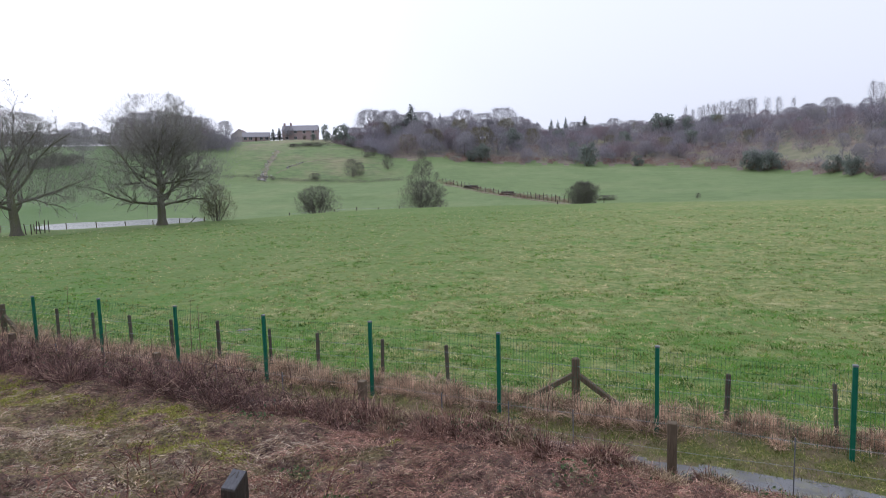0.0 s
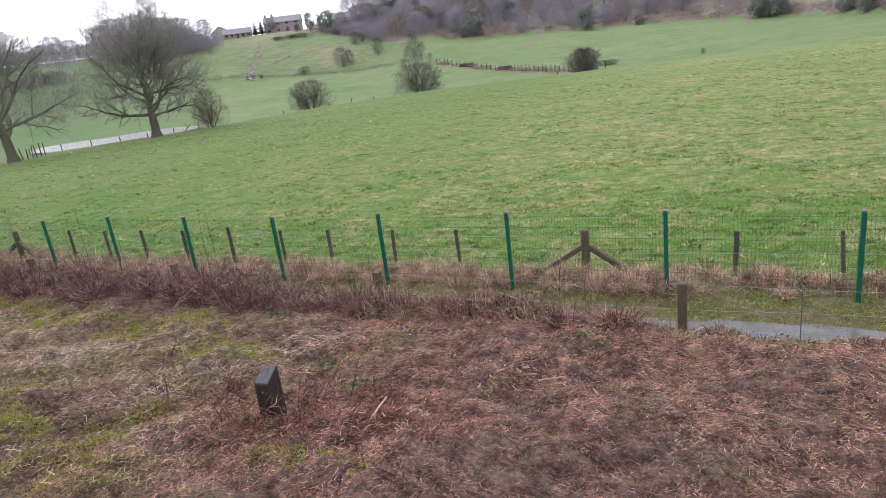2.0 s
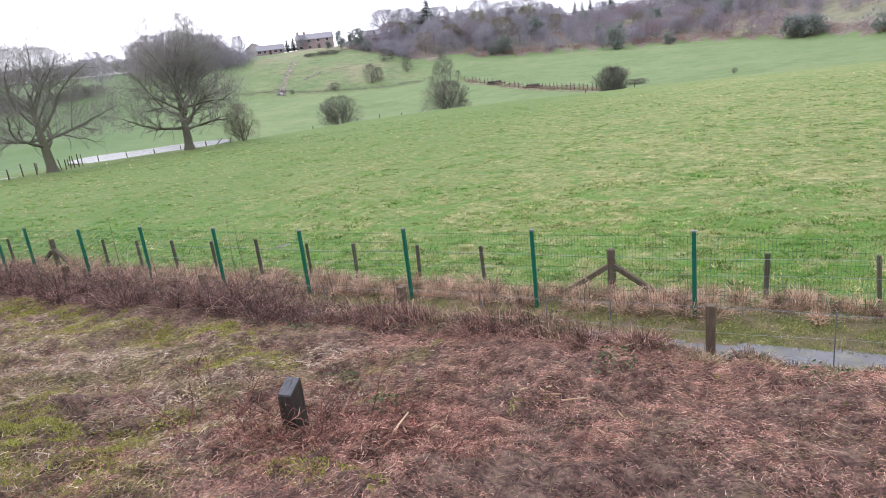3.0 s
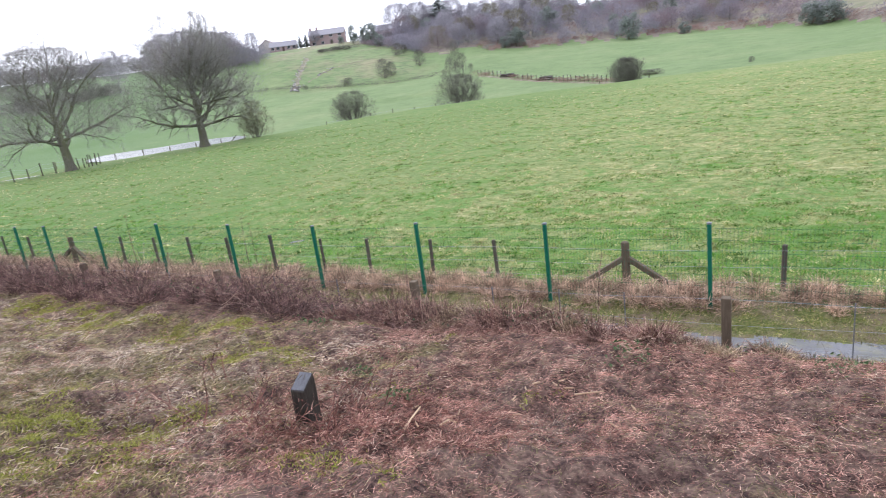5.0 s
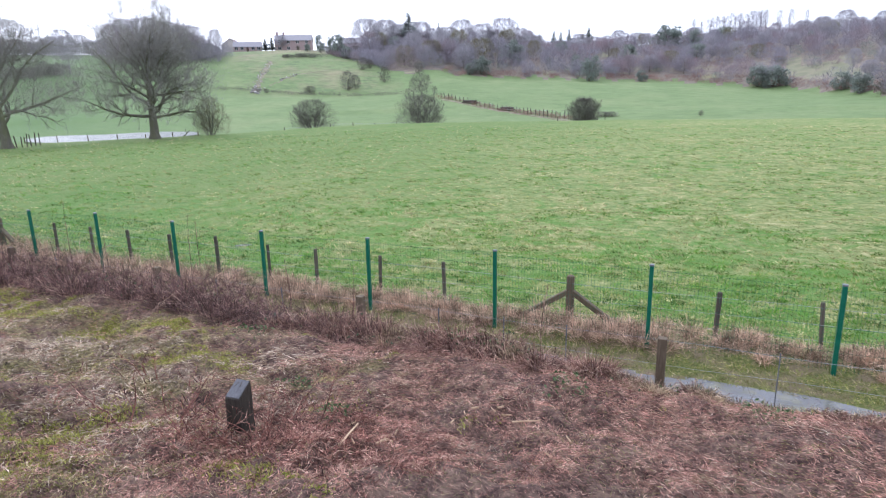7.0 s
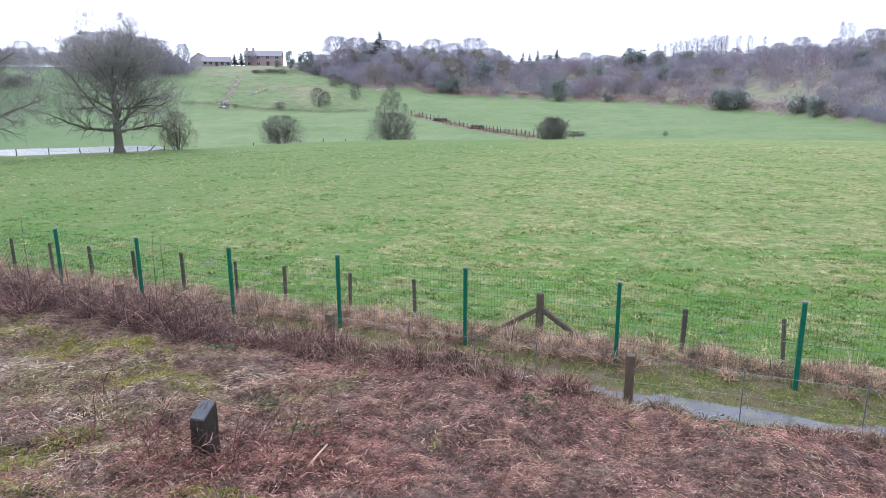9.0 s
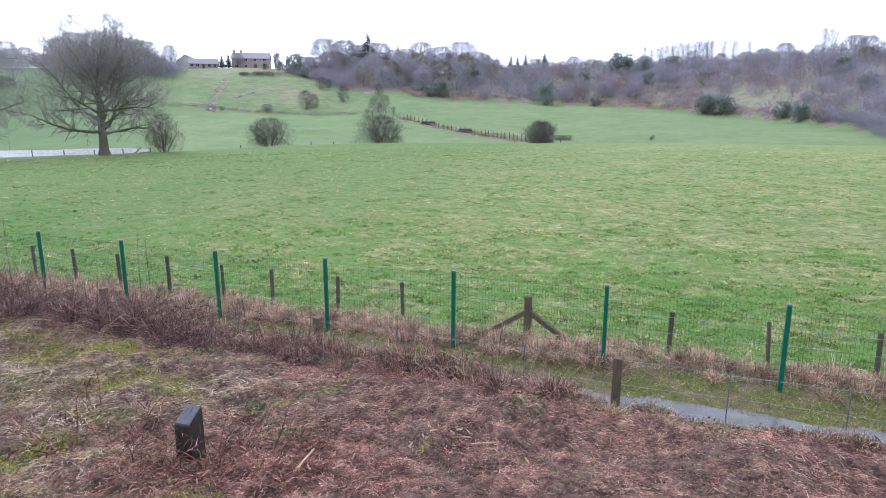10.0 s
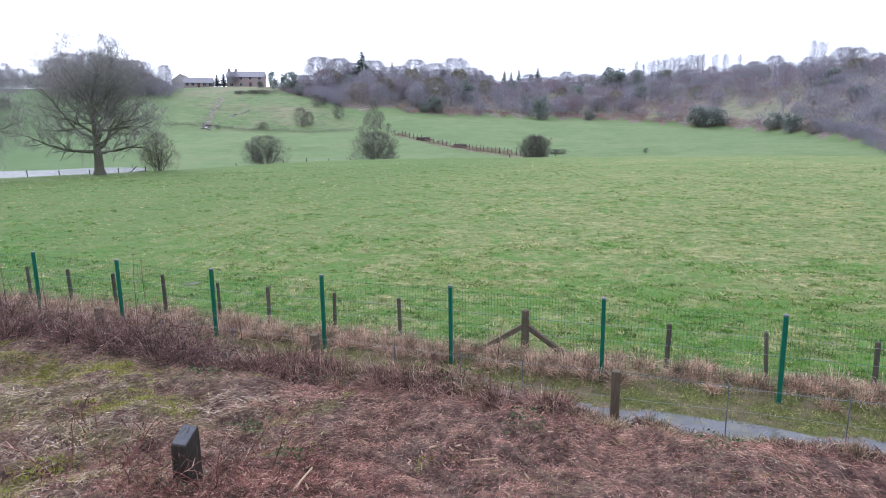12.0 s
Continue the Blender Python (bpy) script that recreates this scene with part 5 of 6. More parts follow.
M_DOOR = painted("painted_door", (0.08, 0.05, 0.04), 0.5)


def gable_house(name, label, bearing, r, turn, length, depth, eaves, ridge, wall_mat, roof_mat, storeys, bays, chimneys):
    x, y = polar(bearing, r)
    house = tagged(base_at(name, x, y, on(x, y) - 0.2, turn), label, "house")
    L, D = length / 2, depth / 2
    bm = bmesh.new()
    prof = [(-D, 0), (D, 0), (D, eaves), (0, ridge), (-D, eaves)]
    a = [bm.verts.new((-L, p, z)) for p, z in prof]
    b = [bm.verts.new((L, p, z)) for p, z in prof]
    bm.faces.new(a[::-1]), bm.faces.new(b)
    for i in range(5):
        j = (i + 1) % 5
        bm.faces.new((a[i], b[i], b[j], a[j]))
    part("wall", bm, wall_mat, house)
    bm = bmesh.new()
    for s in (-1, 1):
        o = [(-L - 0.3, s * (D + 0.35), eaves - 0.25), (L + 0.3, s * (D + 0.35), eaves - 0.25), (L + 0.3, 0, ridge + 0.08), (-L - 0.3, 0, ridge + 0.08)]
        lo = [bm.verts.new(p) for p in o]
        hi = [bm.verts.new((p[0], p[1], p[2] + 0.18)) for p in o]
        bm.faces.new(lo), bm.faces.new(hi)
        for i in range(4):
            j = (i + 1) % 4
            bm.faces.new((lo[i], lo[j], hi[j], hi[i]))
    roof = part("roof", bm, roof_mat, house)
    for cx in chimneys:
        bm = bmesh.new()
        box(bm, (cx - 0.45, -0.4, ridge - 0.6), (cx + 0.45, 0.4, ridge + 1.3), 0.04)
        for p in (-0.2, 0.2):
            rod(bm, (cx + p, 0, ridge + 1.3), (cx + p, 0, ridge + 1.65), 0.12, 0.1, 8)
        part("chimney", bm, M_BRICK, roof)
    for st in range(storeys):
        for k in range(bays):
            wx = -L + length * (k + 0.5) / bays
            wz = 0.9 + st * 2.7
            if st == 0 and k == bays // 2:
                bm = bmesh.new()
                box(bm, (wx - 0.5, -D - 0.04, 0.1), (wx + 0.5, -D + 0.05, 2.2), 0.02)
                part("door", bm, M_DOOR, house)
                continue
            bm = bmesh.new()
            for lo, hi in (((wx - 0.7, wz), (wx - 0.6, wz + 1.3)), ((wx + 0.6, wz), (wx + 0.7, wz + 1.3)), ((wx - 0.6, wz), (wx + 0.6, wz + 0.1)), ((wx - 0.6, wz + 1.2), (wx + 0.6, wz + 1.3)), ((wx - 0.04, wz + 0.1), (wx + 0.04, wz + 1.2))):
                box(bm, (lo[0], -D - 0.06, lo[1]), (hi[0], -D + 0.04, hi[1]))
            win = part("window", bm, M_FRAME, house)
            bm = bmesh.new()
            box(bm, (wx - 0.6, -D - 0.02, wz + 0.1), (wx + 0.6, -D + 0.02, wz + 1.2))
            part("pane", bm, M_GLASS, win)
            bm = bmesh.new()
            box(bm, (wx - 0.8, -D - 0.12, wz - 0.1), (wx + 0.8, -D + 0.02, wz))
            part("sill", bm, M_RENDER, win)
    return house


gable_house("farmhouse", "dark brick farmhouse with a grey slate roof on the hilltop", -37.1, 297, 30, 16.0, 8.0, 4.9, 7.3, M_BRICK, M_SLATE, 2, 4, (-7.3, -4.4))
gable_house("house", "brick house with a steep brown gable on the hilltop", -42.2, 300, 118, 9.5, 7.5, 3.6, 6.3, M_RENDER, M_TILE, 1, 3, ())
gable_house("outbuilding", "long low building with a pale slate roof on the hilltop", -41.0, 290, 38, 11.5, 6.0, 2.3, 4.3, M_BRICK, M_SLATE, 1, 5, ())
gable_house("house", "pale house half hidden behind bare hilltop trees", -32.0, 312, 30, 13, 8.0, 4.8, 7.2, M_RENDER, M_SLATE, 2, 4, (4.0,))
gable_house("house", "house behind the trees with a brown tiled roof", -28.6, 318, 15, 14, 8.0, 5.2, 8.6, M_RENDER, M_TILE, 2, 4, (-4.0,))


# ---------------------------------------------------------------- the bank, the verge and the pasture: growth and litter
def ribbons(name, P, D, L, W, nseg, sag, mat, label, category, g, rise=None):
    """Stalks: each a tapering ribbon of nseg pieces from P along D, bending down by sag (a share of its length)."""
    N = len(P)
    side = np.cross(D, g.normal(0, 1, (N, 3)))
    side /= np.linalg.norm(side, axis=1, keepdims=True) + 1e-9
    rows = []
    for k in range(nseg + 1):
        t = k / nseg
        c = P + D * (L * t)[:, None]
        c[:, 2] -= sag * L * t * t
        w = (W * (1.15 - 0.6 * t) / 2)[:, None]
        rows += [c - side * w, c + side * w] if k < nseg else [c]
    V = np.stack(rows, 1).reshape(-1, 3)
    m = 2 * nseg + 1
    o = (np.arange(N) * m)[:, None, None]
    F = (o + np.array([[[2 * nseg - 2, 2 * nseg - 1, 2 * nseg]]])).reshape(-1, 3).tolist()
    if nseg > 1:
        q = np.array([[2 * k, 2 * k + 1, 2 * k + 3, 2 * k + 2] for k in range(nseg - 1)])[None]
        F += (o + q).reshape(-1, 4).tolist()
    return tagged(from_arrays(name, V, F, mat), label, category, kind="stuff")


def spread(g, n, x0, x1, y0, y1):
    x, y = g.uniform(x0, x1, n), g.uniform(y0, y1, n)
    return x, y


def headings(g, n, tilt_lo, tilt_hi):
    a, t = g.uniform(0, 2 * np.pi, n), np.radians(g.uniform(tilt_lo, tilt_hi, n))
    return np.stack([np.cos(a) * np.cos(t), np.sin(a) * np.cos(t), np.sin(t)], 1)


g = np.random.default_rng(101)

# litter of cut stalks lying over the bank
def bare_soil(x, y):
    """Trampled spots where dark earth shows."""
    d = np.minimum(np.hypot((x + 1.4) / 0.75, (y - 3.08) / 0.45), np.hypot((x + 0.3) / 0.4, (y - 3.3) / 0.22))
    return smooth(1.25, 0.6, d + 0.9 * (vnoise(x, y, 0.16, 71) - 0.5))


n = 300000
x, y = spread(g, n, -11, 6.5, 1.4, 6.1)
keep = (np.hypot(x, y) < 13) & (np.hypot(x, y) > 2.2) & (g.random(n) < (0.25 + 2.2 * np.clip(fbm(x, y, 0.45, 91) - 0.34, 0, 1)) * (1 - 0.62 * smooth(-3.4, -4.6, x)) * (1 - 0.6 * bare_soil(x, y)))
x, y = x[keep], y[keep]
n = len(x)
P = np.stack([x, y, land(x, y) + g.uniform(0.0, 0.10, n) * np.clip(2.5 * fbm(x, y, 0.22, 92) - 0.6, 0.1, 1)], 1)
ribbons("litter", P, headings(g, n, -8, 28), g.uniform(0.012, 0.055, n), g.uniform(0.0022, 0.0055, n), 1, 0.06, M_LITTER, "cut brown stalks and straw littering the bank", "plant litter", g)
# longer bent straws among it
n = 7000
x, y = spread(g, n, -13, 6, 1.3, 6.0)
keep = g.random(n) > 0.85 * bare_soil(x, y)
x, y = x[keep], y[keep]
n = len(x)
P = np.stack([x, y, land(x, y) + g.uniform(0.0, 0.04, n)], 1)
ribbons("loose_straw", P, headings(g, n, 0, 30), g.uniform(0.04, 0.13, n), g.uniform(0.002, 0.004, n), 2, 0.25, M_LITTER, "long bent dry stalks lying across the bank", "plant litter", g)
# thin green and tan blades coming up through the litter
n = 60000
x, y = spread(g, n, -14, 6, 1.2, 6.0)
keep = fbm(x, y, 0.8, 88) + 0.06 * smooth(0, -5, x) + g.normal(0, 0.04, n) > 0.50
x, y = x[keep], y[keep]
n = len(x)
P = np.stack([x, y, land(x, y)], 1)
ribbons("thin_grass", P, headings(g, n, 15, 75), g.uniform(0.03, 0.10, n), g.uniform(0.002, 0.004, n), 1, 0.3, M_WISP, "sparse thin green and tan grass in the litter", "grass", g)

# low dead grass, denser to the west
n = 105000
x, y = spread(g, n, -14, 4, 1.2, 6.2)
keep = g.random(n) < smooth(-1.5, -4.5, x) * 0.85 + 0.07
x, y = x[keep], y[keep]
n = len(x)
P = np.stack([x, y, land(x, y)], 1)
ribbons("dead_grass", P, headings(g, n, 3, 40), g.uniform(0.03, 0.11, n), g.uniform(0.0025, 0.005, n), 1, 0.25, M_MAT, "flattened pale dead grass on the bank", "grass", g)

# greener turf low on the western bank
n = 70000
x, y = spread(g, n, -10, -2.1, 1.2, 3.2)
keep = (fbm(x, y, 0.7, 66) + 0.22 * smooth(3.0, 2.0, y) + 0.1 * smooth(-2.6, -3.6, x) + g.normal(0, 0.03, n) > 0.66) & (np.hypot(x, y) > 2.0)
x, y = x[keep], y[keep]
n = len(x)
P = np.stack([x, y, land(x, y)], 1)
ribbons("turf", P, headings(g, n, 10, 70), g.uniform(0.02, 0.06, n), g.uniform(0.003, 0.006, n), 1, 0.25, M_TURF, "short olive-green turf and moss through dead grass", "grass", g)

# moss cushions and small green tufts
n = 260000
x, y = spread(g, n, -16, 5, 1.0, 6.0)
f = 0.8 * fbm(x, y, 0.6, 55) + 0.3 * (vnoise(x, y, 0.13, 56) - 0.5) - 0.08 * smooth(-3, 0, x) + g.normal(0, 0.025, n)
MOSS_BEDS = ((-4.12, 2.80, 0.30), (-4.22, 3.08, 0.20), (-4.85, 2.30, 0.40), (-4.2, 1.95, 0.40), (-2.75, 2.6, 0.16), (-2.35, 2.54, 0.14), (-5.25, 4.17, 0.20), (-4.85, 4.49, 0.17), (-4.44, 4.45, 0.14), (-5.78, 5.0, 0.28), (-5.27, 4.84, 0.22), (-6.07, 5.12, 0.28), (-6.95, 4.57, 0.30), (-7.14, 4.97, 0.35), (-8.1, 4.9, 0.45), (-9.2, 4.8, 0.5), (-8.8, 5.1, 0.4), (-4.75, 4.72, 0.15), (-5.45, 2.45, 0.35), (-10.5, 5.0, 0.6))
for px, py, pr in MOSS_BEDS:
    f = f + 0.30 * np.exp(-((x - px) ** 2 + (y - py) ** 2) / (pr * pr))
keep = f > 0.66
x, y = x[keep], y[keep]
bed = np.array(MOSS_BEDS)[g.choice(len(MOSS_BEDS), 45000, p=np.array([q[2] ** 2 for q in MOSS_BEDS]) / sum(q[2] ** 2 for q in MOSS_BEDS))]
bx, by = bed[:, 0] + 0.85 * bed[:, 2] * g.normal(0, 1, 45000), bed[:, 1] + 0.65 * bed[:, 2] * g.normal(0, 1, 45000)
keep = (fbm(bx, by, 0.30, 57) > 0.50) & (by < 5.6)
x, y = np.concatenate([x, bx[keep]]), np.concatenate([y, by[keep]])
n = len(x)
P = np.stack([x, y, land(x, y) + 0.03 * np.clip(fbm(x, y, 0.30, 57) - 0.4, 0, 1)], 1)
ribbons("moss", P, headings(g, n, 25, 85), g.uniform(0.02, 0.055, n), g.uniform(0.005, 0.011, n), 1, 0.2, M_MOSS, "yellow-green moss and short grass on the bank", "moss", g)


# swathes of fallen stalks, each lying the way its neighbours lie
def swath(name, count, area, mat, length, width, label, category, seed, nseg=2, thick=0.05, clear=0.43, turn=0.75, soft=0.10):
    g = np.random.default_rng(seed)
    x, y = spread(g, count, *area)
    f = fbm(x, y, 0.5, seed + 1)
    edge = np.minimum(np.minimum(x - area[0], area[1] - x), np.minimum(y - area[2], area[3] - y))
    low = smooth(2.9, 2.2, y) * smooth(-2.2, -2.9, x)
    keep = (g.random(count) > 0.65 * low) & (f + 0.26 * (vnoise(x, y, 0.10, seed + 9) - 0.5) + g.normal(0, 0.02, count) > clear) & (g.random(count) < smooth(-0.05, 0.5, edge)) & (g.random(count) > 0.8 * bare_soil(x, y)) & (np.hypot(x, y) > 2.0)
    x, y, f = x[keep], y[keep], f[keep]
    n = len(x)
    a = 2 * np.pi * (1.6 * fbm(x, y, 1.1, seed + 5)) + g.normal(0, turn, n)
    t = np.radians(g.uniform(-4, 32, n))
    D = np.stack([np.cos(a) * np.cos(t), np.sin(a) * np.cos(t), np.sin(t)], 1)
    P = np.stack([x, y, land(x, y) + thick * g.random(n) * np.clip((f - clear) / soft, 0, 1)], 1)
    trod = 0.4 + 0.6 * smooth(2.2, 5.2, np.hypot(x, y))
    return ribbons(name, P, D, trod * g.uniform(*length, n), trod * g.uniform(*width, n), nseg, 0.3, mat, label, category, g)


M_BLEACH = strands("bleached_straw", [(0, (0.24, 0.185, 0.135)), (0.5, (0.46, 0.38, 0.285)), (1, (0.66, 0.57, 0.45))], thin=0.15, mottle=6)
swath("dead_grass", 42000, (-12, -3.0, 1.2, 5.4), M_BLEACH, (0.035, 0.13), (0.0028, 0.0058), "bleached grey straw combed flat on the bank", "grass", 811)
swath("dead_grass", 26000, (-12, -2.4, 1.2, 5.5), M_MAT, (0.035, 0.12), (0.003, 0.006), "matted olive and tan grass on the bank", "grass", 823, clear=0.50)
swath("litter", 90000, (-4.2, 6.0, 1.6, 6.0), M_LITTER, (0.03, 0.10), (0.0032, 0.0065), "red-brown stalks lying in swathes over the bank", "plant litter", 837, 1, thick=0.07)
swath("litter", 13000, (-3.6, 5.0, 1.8, 5.6), M_BLEACH, (0.03, 0.09), (0.003, 0.006), "pale straw scattered over red-brown litter", "plant litter", 849, 1, clear=0.53)
swath("thin_grass", 20000, (-2.6, 6.0, 2.2, 5.4), M_TURF, (0.02, 0.07), (0.0025, 0.005), "olive grass wisps through the red-brown litter", "grass", 873, 1, clear=0.53)
swath("dead_grass", 9000, (-5, 6, 4.6, 5.8), M_STRAW, (0.06, 0.16), (0.0025, 0.004), "pinkish straw along the foot of the brambles", "grass", 861, clear=0.5)


def bramble_top(x):
    """How high the brambles stand above the ground along the wire fence."""
    return np.interp(x, [-30, -9, -5.5, -4.8, -4.0, -2.6, -1.4, -0.5, 1.0, 9], [1.05, 1.05, 0.90, 0.72, 0.85, 0.90, 0.66, 0.36, 0.28, 0.28])


def mounds(name, cx, cy, wide, tall, per, width, nseg, mat, label, category, g, core=0.35, lo=30, hi=86, sag=0.85):
    """Clumps whose stalks rise from a core and arch outwards and down."""
    N = len(cx) * per
    k = np.repeat(np.arange(len(cx)), per)
    a = g.uniform(0, 2 * np.pi, N)
    rr = np.sqrt(g.random(N)) * core * wide[k]
    x, y = cx[k] + rr * np.cos(a), cy[k] + rr * np.sin(a)
    b = a + g.normal(0, 0.7, N)
    t = np.radians(g.uniform(lo, hi, N))
    D = np.stack([np.cos(b) * np.cos(t), np.sin(b) * np.cos(t), np.sin(t)], 1)
    L = (0.35 * wide[k] + 0.95 * tall[k]) * g.uniform(0.45, 1.15, N)
    P = np.stack([x, y, land(x, y) + tall[k] * 0.25 * g.random(N)], 1)
    return ribbons(name, P, D, L, g.uniform(*width, N), nseg, sag, mat, label, category, g)


# low rusty tangle of stems about the cut post
n = 120
cx, cy = g.normal(-2.6, 0.65, n), g.normal(3.2, 0.5, n)
mounds("dead_stalks", cx, cy, g.uniform(0.12, 0.30, n), g.uniform(0.05, 0.17, n), 60, (0.0022, 0.005), 3, M_TANGLE, "low rusty tangle of dead stems round a cut post", "dead stalks", g, 0.7, 5, 70, 0.8)

# bramble mounds
n = 190
cx = g.uniform(-26, -4.2, n)
cy = g.uniform(5.45, 7.25, n)
tall = bramble_top(cx) * g.uniform(0.6, 1.35, n) * (0.45 + 0.55 * smooth(5.2, 6.2, cy))
mounds("brambles", cx, cy, g.uniform(0.22, 0.55, n), tall, 150, (0.0025, 0.006), 2, M_BRAMBLE, "tangled brown bramble mounds beside the path", "brambles", g, 0.6, 25, 88, 0.6)
n = 210
cx, cy = g.uniform(-5.2, 7.5, n), g.uniform(5.8, 6.9, n)
tall = bramble_top(cx) * g.uniform(0.8, 1.5, n) * (0.5 + 0.5 * smooth(5.8, 6.4, cy))
mounds("brambles", cx, cy, g.uniform(0.22, 0.42, n), tall, 370, (0.003, 0.0065), 2, M_BRIAR, "arching tan and red-brown brambles along the path", "brambles", g, 0.6, 25, 88, 0.62)
n = 26000
x, y = spread(g, n, -26, -3.8, 5.7, 7.42)
top = bramble_top(x) * (0.45 + 1.25 * np.clip(fbm(x, y, 0.9, 77) - 0.15, 0, 1)) * (0.3 + 0.7 * smooth(5.7, 6.25, y))
P = np.stack([x, y, land(x, y) + g.uniform(0, 0.65, n) * top], 1)
ribbons("brambles", P, headings(g, n, 5, 78), top * g.uniform(0.5, 1.3, n), g.uniform(0.003, 0.0075, n), 2, 0.7, M_BRAMBLE, "dense reddish-brown bramble thicket beside the path", "brambles", g)
n = 9000
x, y = spread(g, n, -24, 8, 5.1, 7.42)
P = np.stack([x, y, land(x, y)], 1)
ribbons("bramble_runners", P, headings(g, n, 2, 50), g.uniform(0.15, 0.45, n), g.uniform(0.003, 0.007, n), 1, 0.4, M_BRAMBLE, "low dead bramble runners on the bank edge", "brambles", g)

# tan grass and young growth along the near edge of the path
n = 240
cx, cy = g.uniform(-2.4, 7.5, n), g.uniform(5.85, 6.7, n)
mounds("dry_grass", cx, cy, g.uniform(0.12, 0.28, n), g.uniform(0.13, 0.28, n), 85, (0.003, 0.006), 2, M_MAT, "tan and olive grass tufts along the path edge", "grass", g, 0.6, 30, 88, 0.5)

# their leaves, green and withered
n = 9000
x, y = spread(g, n, -24, 9, 5.6, 7.45)
top = bramble_top(x) * (0.45 + 0.8 * fbm(x, y, 1.1, 77)) * (0.3 + 0.7 * smooth(5.3, 6.3, y)) * (1 - 0.5 * smooth(-1.5, 0, x))
keep = fbm(x, y, 1.3, 31) + 0.07 * smooth(-3, 1, x) > 0.50
x, y, top = x[keep], y[keep], top[keep]
n = len(x)
P = np.stack([x, y, land(x, y) + top * g.uniform(0.2, 0.7, n)], 1)
ribbons("bramble_leaves", P, headings(g, n, -30, 50), g.uniform(0.02, 0.045, n), g.uniform(0.018, 0.035, n), 1, 0.2, M_BLEAF, "small green and withered bramble leaves", "leaves", g)

n = 5000
x, y = spread(g, n, -3, 8, 5.9, 6.7)
keep = fbm(x, y, 0.7, 35) > 0.48
x, y = x[keep], y[keep]
n = len(x)
P = np.stack([x, y, land(x, y) + bramble_top(x) * g.uniform(0.05, 0.42, n)], 1)
ribbons("bramble_leaves", P, headings(g, n, -30, 50), g.uniform(0.02, 0.045, n), g.uniform(0.015, 0.03, n), 1, 0.2, M_GLEAF, "grey-green bramble leaves along the path edge", "leaves", g)

# upright dead stalks, mostly to the west
n = 3400
x, y = spread(g, n, -28, 3, 5.7, 7.45)
keep = g.random(n) < smooth(-3, -8, x) + 0.03
x, y = x[keep], y[keep]
n = len(x)
P = np.stack([x, y, land(x, y)], 1)
D = headings(g, n, 48, 89)
ribbons("dead_stalks", P, D, bramble_top(x) * g.uniform(0.6, 1.35, n), g.uniform(0.004, 0.008, n), 3, 0.15, M_BRAMBLE, "upright dead brown stalks beside the path", "dead stalks", g)

# rusty dry tussocks under both fences
n = 300
cx = g.uniform(-29, 8, n)
cy = np.where(g.random(n) < 0.7, g.uniform(9.2, 9.95, n), g.uniform(9.7, 10.7, n))
mounds("dry_grass", cx, cy, g.uniform(0.15, 0.38, n), g.uniform(0.28, 0.72, n) * (0.65 + 0.55 * fbm(cx, cy, 1.3, 12)) * (1 + 0.25 * smooth(-3, -8, cx)), 135, (0.004, 0.0085), 2, M_STRAW, "long pale rusty dry tussocks under the fences", "grass", g, 0.5, 25, 88, 0.6)
cx, cy, tall = np.array([(-3.25, 9.95, 0.5), (-2.95, 9.85, 0.44), (-1.55, 9.9, 0.42), (-1.25, 9.8, 0.5), (-0.95, 9.85, 0.45), (-4.0, 9.75, 0.45), (-4.5, 9.8, 0.55), (-5.0, 9.7, 0.5), (-4.25, 9.55, 0.4), (-5.4, 9.6, 0.45), (0.75, 10.3, 0.45), (0.5, 9.8, 0.4), (2.6, 10.0, 0.4), (3.2, 9.9, 0.4)]).T
mounds("dry_grass", cx, cy, 0.7 * tall, tall, 260, (0.0035, 0.0075), 2, M_STRAW, "tall rusty tussocks heaped under the fences", "grass", g, 0.7, 30, 88, 0.6)
n = 40000
x, y = spread(g, n, -24, 8, 9.25, 10.75)
keep = g.random(n) < smooth(9.25, 9.5, y) * smooth(10.8, 10.4, y)
x, y = x[keep], y[keep]
n = len(x)
P = np.stack([x, y, land(x, y)], 1)
ribbons("dry_grass", P, headings(g, n, 5, 70), g.uniform(0.08, 0.28, n), g.uniform(0.004, 0.008, n), 1, 0.4, M_STRAW, "matted pale dry grass between the fences", "grass", g)

# mossy verge
n = 30000
x, y = spread(g, n, -14, 9, 8.42, 9.45)
P = np.stack([x, y, land(x, y)], 1)
keep = g.random(n) < smooth(8.4, 8.72, y)
P = P[keep]
n = len(P)
ribbons("verge_grass", P, headings(g, n, 25, 85), g.uniform(0.03, 0.10, n), g.uniform(0.005, 0.010, n), 1, 0.3, M_VERGEG, "short mossy yellow-green grass on the path verge", "grass", g)

